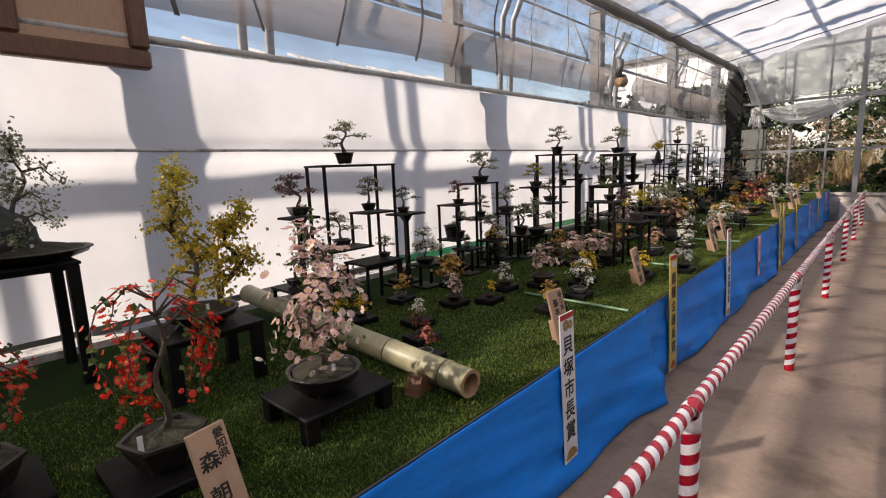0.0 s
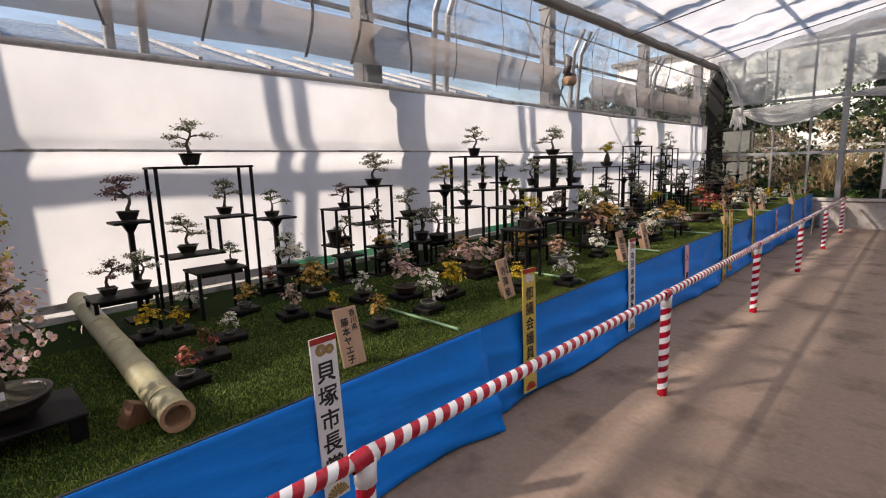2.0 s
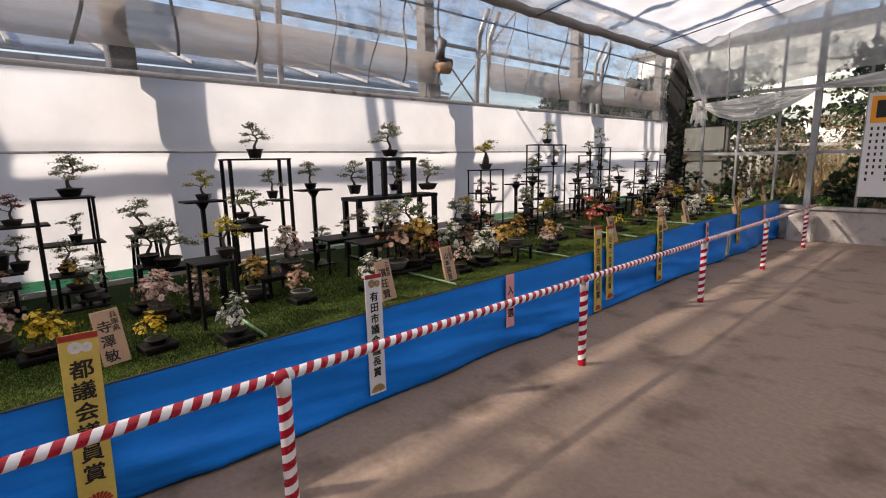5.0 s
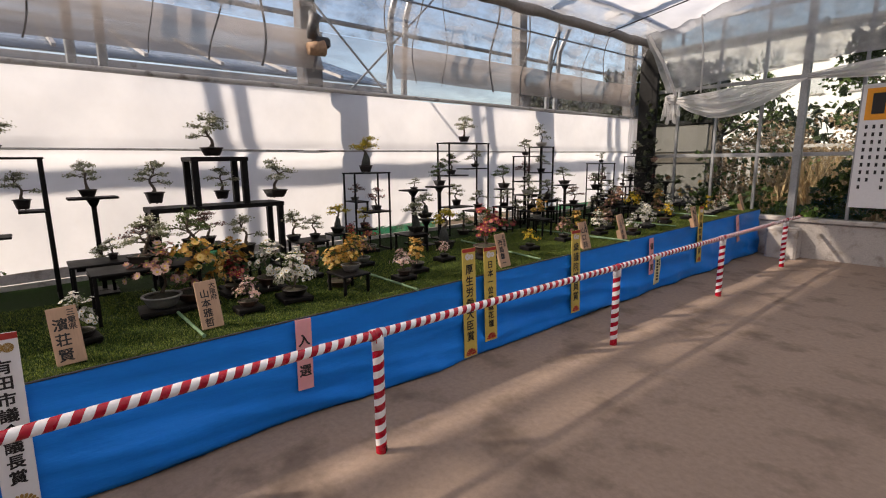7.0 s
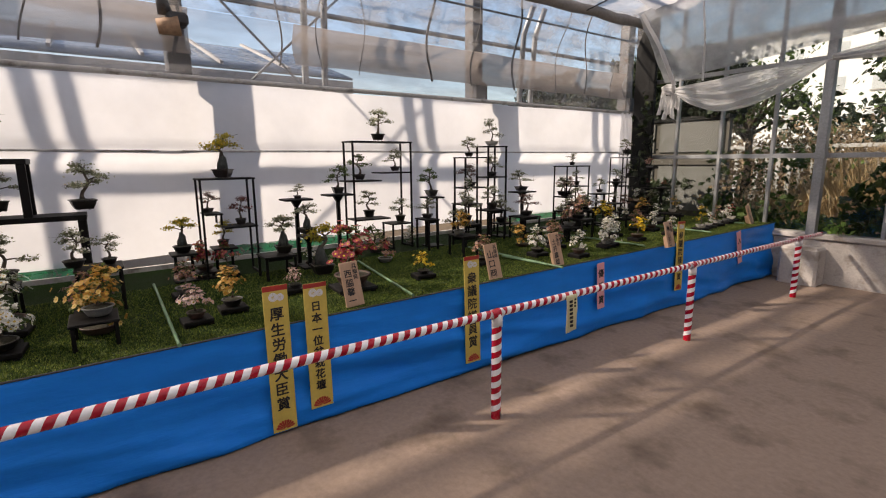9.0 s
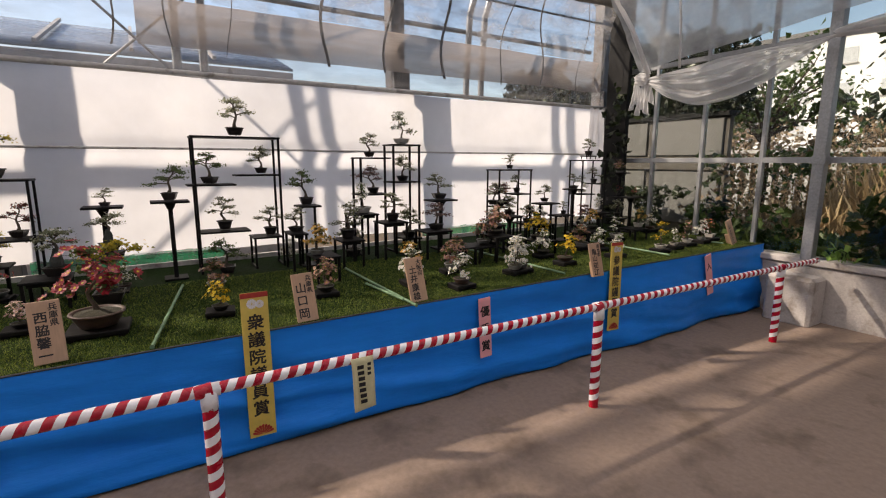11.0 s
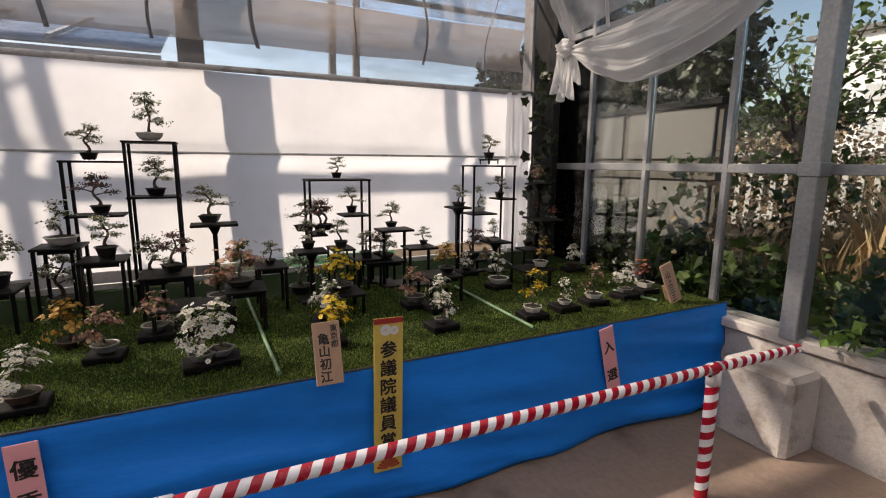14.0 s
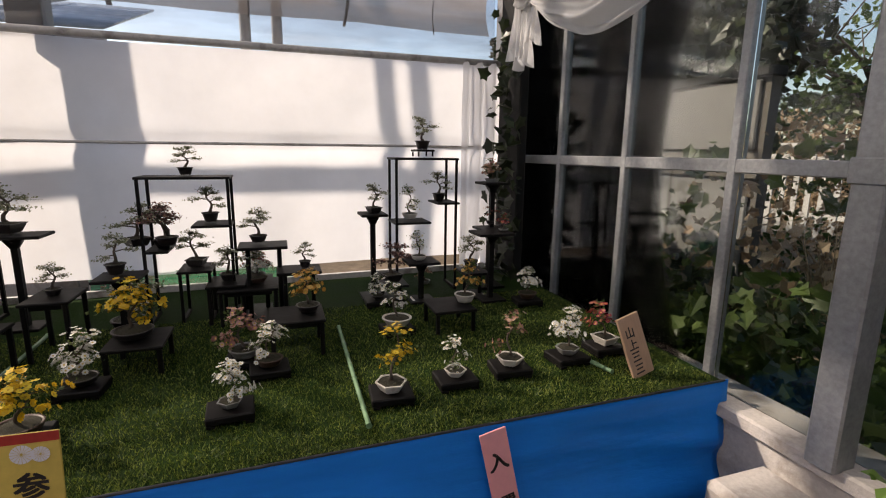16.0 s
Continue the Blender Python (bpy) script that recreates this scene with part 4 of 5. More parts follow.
plant("br", -2.45, 3.31, 1.011, 0.182, 0)
plant("bw", -2.45, 3.587, 0.885, 0.175, 0)
plant("pot", -2.45, 3.222, 0.759, 0.177, 0)
plant("bw", -2.45, 3.311, 0.748, 0.21, 0)
pedestal(-2.45, 3.953, 0.89, 0.201, 4)
plant("bw", -2.45, 3.937, 0.892, 0.239, 0)
pedestal(-2.4, 4.305, 1.092, 0.32, 1)
plant("by", -2.4, 4.32, 1.091, 0.211, 0)
low_table(-2.286, 1.867, 0.209, 0.285, 0.22)
plant("bm", -2.286, 1.81, 0.705, 0.188, 0)
plant("bw", -2.286, 1.957, 0.707, 0.211, 0)
low_table(-2.277, 2.326, 0.262, 0.282, 0.22)
plant("bg", -2.277, 2.413, 0.763, 0.142, 0)
plant("fw", -2.402, 2.203, 0.498, 0.185, 0)
plant("fo", -2.146, 2.408, 0.535, 0.142, 1)
plant("fy", -2.069, 1.906, 0.53, 0.146, 1)
plant("fy", -2.04, 2.029, 0.531, 0.11, 1)
plant("fw", -1.757, 2.165, 0.532, 0.104, 1)
plant("fr", -1.578, 2.014, 0.531, 0.108, 1)
plant("fr", -1.398, 1.856, 0.529, 0.114, 1)
pedestal(-2.3, 2.78, 0.659, 0.16, 2)
plant("fw", -2.3, 2.78, 0.659, 0.25, 0)
plant("fo", -2.136, 2.856, 0.54, 0.173, 1)
plant("fp", -1.833, 2.533, 0.536, 0.153, 1)
plant("fy", -1.707, 2.696, 0.538, 0.097, 1)
plant("fw", -1.79, 2.97, 0.541, 0.144, 1)
plant("fo", -1.321, 2.723, 0.538, 0.134, 1)
pedestal(-2.3, 3.222, 0.702, 0.16, 2)
plant("fm", -2.3, 3.222, 0.702, 0.102, 0)
plant("fo", -2.136, 2.856, 0.505, 0.221, 0)
plant("fp", -1.637, 3.166, 0.543, 0.252, 1)
plant("fw", -1.331, 3.059, 0.542, 0.192, 1)
plant("fy", -1.447, 3.359, 0.545, 0.181, 1)
pedestal(-2.3, 3.544, 0.633, 0.16, 2)
plant("fo", -2.3, 3.544, 0.633, 0.175, 0)
plant("fm", -1.896, 3.797, 0.549, 0.162, 1)
plant("fr", -2.507, 2.74, 0.538, 0.126, 1)
plant("bw", -2.2, 4.014, 0.7, 0.313, 0)
plant("fp", -1.63, 3.824, 0.55, 0.247, 1)
plant("fo", -2.087, 4.147, 0.518, 0.213, 0)
low_table(-2.311, 4.066, 0.175, 0.27, 0.22)
rack("tall", -2.4, 0.2, 0.03, [(4.469, 4.935, 1.372, 0.521, 0.527), (4.785, 4.921, 1.065, None, None), (4.47, 4.741, 0.927, None, None)])
plant("bw", -2.4, 4.702, 1.372, 0.254, 0)
plant("bw", -2.4, 4.81, 1.072, 0.219, 0)
plant("bw", -2.4, 4.572, 0.939, 0.228, 0)
pedestal(-2.4, 5.147, 1.127, 0.262, 1)
plant("bw", -2.4, 5.127, 1.128, 0.23, 0)
low_table(-1.748, 4.328, 0.448, 0.219, 0.25)
plant("bg", -1.748, 4.409, 0.971, 0.212, 0)
rack("bench", -2.3, 0.26, 0.04, [(5.414, 6.284, 1.043, 0.531, 0.542), (5.675, 6.046, 1.369, 1.043, 1.043)])
plant("bw", -2.3, 5.847, 1.374, 0.298, 0)
plant("bw", -2.3, 5.471, 1.071, 0.274, 0)
plant("bw", -2.3, 5.888, 1.077, 0.22, 0)
plant("bw", -2.3, 6.273, 1.066, 0.288, 0)
low_table(-1.41, 4.025, 0.338, 0.188, 0.22)
plant("by", -1.41, 4.106, 0.858, 0.218, 0)
low_table(-1.701, 4.473, 0.149, 0.265, 0.3)
plant("fp", -1.701, 4.589, 0.674, 0.27, 0)
plant("fo", -1.683, 4.353, 0.555, 0.239, 1)
plant("fm", -1.417, 4.516, 0.557, 0.196, 1)
pedestal(-2.3, 5.139, 0.656, 0.16, 2)
plant("bw", -2.3, 5.139, 0.656, 0.189, 0)
plant("fp", -1.588, 4.002, 0.552, 0.211, 1)
plant("fw", -1.044, 4.003, 0.552, 0.189, 1)
plant("fy", -1.203, 3.709, 0.548, 0.15, 1)
plant("fp", -1.755, 3.846, 0.55, 0.223, 1)
pedestal(-2.3, 3.51, 0.726, 0.16, 2)
plant("bw", -2.3, 3.51, 0.726, 0.204, 0)
plant("fw", -2.41, 3.236, 0.544, 0.153, 1)
pedestal(-2.3, 3.612, 0.569, 0.16, 2)
plant("fw", -2.3, 3.612, 0.569, 0.247, 0)
plant("fp", -1.98, 4.252, 0.519, 0.113, 0)
plant("fy", -1.442, 3.307, 0.544, 0.186, 1)
pedestal(-2.3, 3.926, 0.71, 0.16, 2)
plant("bw", -2.3, 3.926, 0.71, 0.262, 0)
low_table(-1.999, 5.179, 0.256, 0.439, 0.25)
plant("bw", -1.999, 5.173, 0.786, 0.125, 0)
plant("bm", -1.999, 5.351, 0.788, 0.198, 0)
low_table(-1.629, 5.271, 0.262, 0.541, 0.25)
plant("bw", -1.629, 5.275, 0.794, 0.265, 0)
plant("bg", -1.629, 5.534, 0.796, 0.287, 0)
plant("fw", -1.311, 4.946, 0.561, 0.194, 1)
plant("fo", -1.579, 5.485, 0.567, 0.357, 1)
plant("fm", -1.574, 5.323, 0.565, 0.353, 1)
plant("fo", -1.745, 5.767, 0.57, 0.289, 1)
plant("fw", -1.619, 5.931, 0.572, 0.281, 1)
plant("fw", -1.345, 5.942, 0.572, 0.189, 1)
low_table(-1.248, 6.276, 0.123, 0.186, 0.22)
plant("fo", -1.248, 6.296, 0.665, 0.232, 0)
low_table(-1.86, 6.312, 0.246, 0.225, 0.22)
plant("bw", -1.86, 6.364, 0.789, 0.177, 0)
plant("bw", -1.86, 6.207, 0.788, 0.218, 0)
low_table(-2.112, 5.696, 0.262, 0.253, 0.22)
plant("bm", -2.112, 5.721, 0.799, 0.218, 0)
plant("bw", -2.112, 5.603, 0.797, 0.174, 0)
low_table(-1.947, 5.893, 0.185, 0.144, 0.22)
plant("bw", -1.947, 5.913, 0.723, 0.266, 0)
plant("fo", -1.388, 6.289, 0.541, 0.272, 0)
plant("fw", -1.276, 5.941, 0.572, 0.264, 1)
plant("fp", -1.257, 5.67, 0.569, 0.167, 1)
plant("fm", -1.73, 6.253, 0.575, 0.219, 1)
plant("fr", -1.643, 5.725, 0.57, 0.228, 1)
rack("tall", -2.3, 0.2, 0.018, [(6.898, 7.264, 1.235, 0.547, 0.551), (6.925, 7.037, 0.997, None, 0.916), (7.041, 7.264, 0.9, None, None)])
plant("ky", -2.3, 7.077, 1.235, 0.284, 0)
plant("bm", -2.3, 6.958, 0.999, 0.149, 0)
plant("br", -2.3, 7.17, 0.903, 0.195, 0)
pedestal(-2.3, 7.577, 1.065, 0.211, 1)
plant("bw", -2.3, 7.589, 1.064, 0.113, 0)
pedestal(-2.35, 7.938, 1.082, 0.225, 1)
plant("bg", -2.35, 7.941, 1.086, 0.235, 0)
low_table(-1.988, 7.316, 0.164, 0.22, 0.22)
plant("kw", -1.988, 7.363, 0.718, 0.259, 0)
pedestal(-2.15, 7.606, 0.801, 0.13, 1)
plant("kw", -2.15, 7.599, 0.811, 0.222, 0)
pedestal(-2.3, 6.782, 0.74, 0.16, 2)
plant("ky", -2.3, 6.782, 0.74, 0.243, 0)
pedestal(-2.3, 7.041, 0.753, 0.16, 2)
plant("by", -2.3, 7.041, 0.753, 0.184, 0)
plant("ky", -1.875, 7.593, 0.554, 0.352, 0)
plant("fr", -2.232, 7.046, 0.584, 0.21, 1)
plant("fm", -1.801, 6.715, 0.58, 0.193, 1)
plant("fp", -1.235, 6.685, 0.58, 0.175, 1)
plant("fo", -1.343, 6.878, 0.582, 0.208, 1)
plant("fp", -1.504, 7.272, 0.586, 0.123, 1)
plant("fw", -2.24, 7.643, 0.555, 0.144, 0)
plant("fr", -1.336, 7.577, 0.589, 0.377, 1)
plant("fm", -1.948, 8.139, 0.56, 0.194, 0)
plant("fw", -2.537, 8.732, 0.566, 0.175, 0)
pedestal(-2.3, 6.907, 0.599, 0.16, 2)
plant("fr", -2.3, 6.907, 0.599, 0.216, 0)
plant("fy", -1.319, 8.087, 0.594, 0.152, 1)
rack("tall", -2.47, 0.2, 0.02, [(8.086, 8.67, 1.507, 0.559, 0.566), (8.359, 8.656, 1.245, None, None), (8.05, 8.358, 1.181, None, None), (8.108, 8.435, 0.852, None, None), (8.446, 8.653, 0.792, 0.563, None)])
plant("bw", -2.47, 8.383, 1.517, 0.271, 0)
plant("bw", -2.47, 8.545, 1.252, 0.201, 0)
plant("bg", -2.47, 8.199, 1.184, 0.221, 0)
plant("bw", -2.47, 8.275, 0.858, 0.228, 0)
plant("bw", -2.47, 8.588, 0.796, 0.212, 0)
pedestal(-2.3, 8.827, 1.02, 0.162, 2)
plant("bg", -2.3, 8.818, 1.024, 0.256, 0)
low_table(-2.205, 8.708, 0.272, 0.122, 0.22)
plant("bw", -2.205, 8.711, 0.84, 0.179, 0)
low_table(-1.763, 8.769, 0.174, 0.167, 0.22)
plant("fo", -1.763, 8.727, 0.742, 0.199, 0)
plant("bg", -2.347, 8.257, 0.561, 0.254, 0)
plant("fm", -1.377, 8.652, 0.6, 0.199, 1)
rack("stepped", -2.5, 0.2, 0.022, [(9.572, 9.841, 1.482, 0.575, 0.578), (9.283, 9.563, 1.372, 0.572, None), (9.572, 9.841, 1.174, None, None), (9.282, 9.556, 1.077, None, None)])
plant("bw", -2.5, 9.409, 1.375, 0.202, 0)
plant("lw", -2.5, 9.706, 1.485, 0.272, 0)
plant("bm", -2.5, 9.437, 1.08, 0.23, 0)
plant("bw", -2.5, 9.712, 1.174, 0.225, 0)
low_table(-2.348, 9.267, 0.36, 0.216, 0.22)
plant("lw", -2.348, 9.276, 0.934, 0.241, 0)
low_table(-2.233, 9.471, 0.294, 0.216, 0.22)
plant("bw", -2.233, 9.486, 0.87, 0.227, 0)
low_table(-2.112, 9.07, 0.204, 0.179, 0.22)
plant("bw", -2.112, 9.065, 0.776, 0.26, 0)
low_table(-2.067, 9.768, 0.221, 0.242, 0.22)
plant("bm", -2.067, 9.794, 0.8, 0.212, 0)
pedestal(-2.35, 10.006, 1.016, 0.253, 1)
plant("bw", -2.35, 9.987, 1.021, 0.218, 0)
low_table(-1.718, 9.826, 0.138, 0.207, 0.22)
low_table(-1.713, 9.967, 0.13, 0.217, 0.22)
plant("fm", -1.713, 10.011, 0.712, 0.196, 0)
plant("bw", -2.441, 9.228, 0.571, 0.315, 0)
plant("fw", -1.342, 9.201, 0.606, 0.206, 1)
plant("fw", -1.103, 9.415, 0.608, 0.182, 1)
plant("fw", -1.225, 9.928, 0.614, 0.214, 1)
plant("fo", -1.73, 9.41, 0.573, 0.204, 0)
plant("fm", -1.482, 9.576, 0.61, 0.197, 1)
plant("fw", -1.77, 9.806, 0.578, 0.11, 0)
plant("bw", -2.174, 10.455, 0.584, 0.29, 0)
rack("tall", -2.3, 0.2, 0.018, [(10.524, 10.918, 1.272, 0.585, 0.59), (10.737, 10.911, 1.048, None, None), (10.536, 10.636, 0.936, None, None), (10.66, 10.811, 0.834, 0.586, 0.589)])
plant("bw", -2.3, 10.721, 1.276, 0.133, 0)
plant("bw", -2.3, 10.813, 1.053, 0.169, 0)
plant("bm", -2.3, 10.612, 0.935, 0.212, 0)
plant("bw", -2.3, 10.737, 0.838, 0.183, 0)
low_table(-2.183, 10.973, 0.171, 0.266, 0.22)
plant("fw", -2.183, 11.01, 0.764, 0.163, 0)
low_table(-2.223, 10.874, 0.187, 0.174, 0.22)
plant("bw", -2.223, 10.878, 0.777, 0.178, 0)
pedestal(-2.15, 11.047, 0.959, 0.219, 2)
plant("bw", -2.15, 11.028, 0.97, 0.166, 0)
pedestal(-2.1, 11.202, 0.843, 0.202, 2)
plant("bw", -2.1, 11.232, 0.847, 0.12, 0)
pedestal(-2, 10.494, 0.881, 0.172, 1)
plant("bw", -2, 10.481, 0.887, 0.168, 0)
plant("bw", -2.25, 10.504, 0.956, 0.199, 0)
plant("bm", -2.25, 10.628, 0.956, 0.203, 0)
low_table(-1.971, 10.27, 0.24, 0.163, 0.22)
plant("bw", -1.971, 10.27, 0.824, 0.137, 0)
low_table(-1.73, 10.606, 0.112, 0.2, 0.22)
plant("fy", -1.73, 10.59, 0.7, 0.225, 0)
low_table(-1.682, 10.122, 0.2, 0.179, 0.22)
plant("fm", -1.682, 10.101, 0.782, 0.23, 0)
low_table(-1.726, 11.175, 0.151, 0.215, 0.22)
plant("fo", -1.726, 11.221, 0.745, 0.171, 0)
plant("fw", -1.246, 9.999, 0.615, 0.216, 1)
plant("fm", -1.674, 9.736, 0.612, 0.188, 1)
plant("fy", -1.254, 10.425, 0.619, 0.192, 1)
plant("fw", -1.544, 10.477, 0.62, 0.182, 1)
plant("fm", -1.616, 10.978, 0.625, 0.196, 1)
plant("fw", -1.505, 11.068, 0.626, 0.163, 1)
plant("fw", -1.236, 10.959, 0.625, 0.149, 1)
pedestal(-2.3, 9.671, 0.718, 0.16, 2)
plant("bw", -2.3, 9.671, 0.718, 0.252, 0)
pedestal(-2.3, 10.998, 0.758, 0.16, 2)
plant("fm", -2.3, 10.998, 0.758, 0.169, 0)
rack("tall", -2.45, 0.2, 0.018, [(11.729, 12.102, 1.363, 0.597, 0.602), (11.978, 12.111, 1.114, None, None), (11.731, 11.941, 1.007, None, None)])
rack("small", -2.45, 0.14, 0.012, [(11.864, 11.966, 1.409, 1.37, 1.371)])
plant("bw", -2.45, 11.914, 1.409, 0.179, 0)
plant("bw", -2.45, 12.015, 1.115, 0.169, 0)
plant("lw", -2.45, 11.84, 1.018, 0.193, 0)
pedestal(-2.35, 11.605, 1.068, 0.141, 1)
plant("bw", -2.35, 11.612, 1.068, 0.157, 0)
pedestal(-2.2, 11.836, 0.825, 0.173, 1)
plant("lw", -2.2, 11.825, 0.825, 0.163, 0)
pedestal(-2.2, 12.136, 0.751, 0.145, 2)
plant("bw", -2.2, 12.125, 0.77, 0.189, 0)
pedestal(-2.35, 12.299, 0.964, 0.154, 1)
pedestal(-2.35, 12.309, 1.229, 0.152, 1)
plant("br", -2.35, 12.3, 0.983, 0.107, 0)
plant("fm", -2.35, 12.306, 1.222, 0.145, 0)
pedestal(-2.1, 12.202, 0.981, 0.203, 1)
plant("fr", -2.1, 12.27, 0.981, 0.09, 0)
low_table(-1.778, 11.852, 0.108, 0.196, 0.22)
plant("lo", -1.778, 11.929, 0.71, 0.201, 0)
pedestal(-2.3, 11.697, 0.688, 0.16, 2)
plant("bm", -2.3, 11.697, 0.688, 0.223, 0)
plant("fw", -2.189, 11.6, 0.631, 0.131, 1)
plant("fm", -2.522, 11.953, 0.6, 0.123, 0)
plant("lw", -1.768, 11.603, 0.631, 0.203, 1)
plant("ly", -1.185, 11.448, 0.63, 0.21, 1)
plant("lw", -1.223, 11.684, 0.632, 0.148, 1)
plant("lm", -1.244, 11.904, 0.635, 0.196, 1)
plant("fw", -1.958, 12.355, 0.639, 0.171, 1)
plant("fw", -1.263, 12.159, 0.637, 0.18, 1)
plant("Lr", -1.3, 12.355, 0.639, 0.18, 1)
name_plaque(-1.144, 0.931, 0.2, "愛知県", "森朝", 4)
name_plaque(-1.045, 2.375, 0.224, "香川県", "藤本ヤエ子")
name_plaque(-1.149, 3.549, 0.221, "兵庫県", "寺澤敏")
name_plaque(-1.057, 4.892, 0.224, "三重県", "濱荘賢")
name_plaque(-1.111, 5.449, 0.223, "大阪府", "山本雅哲")
name_plaque(-1.011, 7.443, 0.235, "兵庫県", "西脇馨一")
name_plaque(-0.988, 9.061, 0.234, "大阪府", "土井康雄")
name_plaque(-0.867, 10.348, 0.214, "東京都", "亀山初江")
name_plaque(-1.07, 12.36, 0.217, "", "山上三三", 12)
name_plaque(-0.981, 8.44, 0.225, "兵庫県", "山口岡")
prize_board(-0.915, 2.17, 0.097, 0.612, -0.007, "white", "貝塚市長賞")
prize_board(-0.915, 3.396, 0.065, 0.675, 0.017, "yellow", "都議会議員賞")
prize_board(-0.915, 4.681, 0.069, 0.671, 0.012, "white", "有田市議会議長賞")
prize_board(-0.915, 5.811, 0.172, 0.372, 0.011, "pink", "入選")
prize_board(-0.915, 6.988, 0.022, 0.739, 0.001, "yellow", "厚生労働大臣賞")
prize_board(-0.915, 7.184, 0.088, 0.657, 0, "yellow", "日本一位盆栽花壇")
prize_board(-0.915, 8.186, 0.076, 0.684, 0.001, "yellow", "衆議院議員賞")
prize_board(-0.915, 9.462, 0.194, 0.361, -0.012, "pink", "優秀賞")
prize_board(-0.915, 10.573, 0.16, 0.628, 0.016, "yellow", "参議院議員賞")
prize_board(-0.915, 11.762, 0.26, 0.344, -0.074, "pink", "入選")
cane(-1.617, 2.936, -0.986, 2.925)
cane(-1.542, 4.137, -0.984, 4.113)
cane(-2.237, 6.585, -0.932, 6.568)
cane(-2.048, 7.955, -0.961, 7.781)
cane(-0.99, 5.375, -2.108, 5.366)
cane(-1.967, 8.986, -0.899, 8.994)
cane(-2.17, 10.149, -1.019, 10.19)
cane(-1.885, 11.358, -1.03, 11.348)
cane(-1.476, 8.946, -1.033, 8.986)
cane(-1.386, 12.193, -1.11, 12.252)


# ---- large bonsai at the start of the bench ----
def bamboo_pole():
    t = thing("bamboo_pole", "thick pale green bamboo pole lying across the turf on a wedge", "bamboo pole")
    a, b = Vector((-1.04, 1.72, 0.548)), Vector((-2.72, 1.75, 0.615))
    d = (b - a).normalized()
    L = (b - a).length
    nodes = [0.0, 0.12, 0.42, 0.74, 1.08, 1.42, L]
    r = 0.05
    for i, (p, q) in enumerate(zip(nodes, nodes[1:])):
        bm = bmesh.new()
        pts = [a + d * (p + 0.004), a + d * (p + 0.012), a + d * ((p + q) / 2), a + d * (q - 0.012), a + d * (q - 0.004)]
        tube(bm, pts, [r * 1.02, r * 0.99, r * 0.97, r * 0.99, r * 1.05], 20, cap=i > 0)
        if i == 0:
            tube(bm, [a + d * 0.11, a + d * 0.03, a + d * 0.004], r * 0.74, 20, cap=False, mat_index=1)
            n = 20
            s = d.orthogonal().normalized()
            u = d.cross(s)
            o = [bm.verts.new(a + d * 0.004 + r * 1.02 * (math.cos(2 * math.pi * k / n) * s + math.sin(2 * math.pi * k / n) * u)) for k in range(n)]
            inn = [bm.verts.new(a + d * 0.004 + r * 0.74 * (math.cos(2 * math.pi * k / n) * s + math.sin(2 * math.pi * k / n) * u)) for k in range(n)]
            for k in range(n):
                bm.faces.new((o[k], o[(k + 1) % n], inn[(k + 1) % n], inn[k])).material_index = 1
        part("internode", bm, [BAMBOO, BAMBOO_CUT], t)
    w = thing("wooden_wedge", "cut wooden block propping the bamboo pole on the turf", "wedge", pose(-1.24, 1.69, top_at(1.7)) @ pose(0, 0, 0, 0, 0, 12))
    bm = bmesh.new()
    vs = [bm.verts.new(p) for p in ((-0.03, -0.09, 0), (0.03, -0.09, 0), (0.03, 0.05, 0), (-0.03, 0.05, 0), (-0.03, -0.055, 0.075), (0.03, -0.055, 0.075), (0.03, 0.02, 0.035), (-0.03, 0.02, 0.035))]
    for f in ((0, 3, 2, 1), (4, 5, 6, 7), (0, 1, 5, 4), (1, 2, 6, 5), (2, 3, 7, 6), (3, 0, 4, 7)):
        bm.faces.new([vs[i] for i in f])
    part("block", bm, BROWN_WOOD, w)


bamboo_pole()


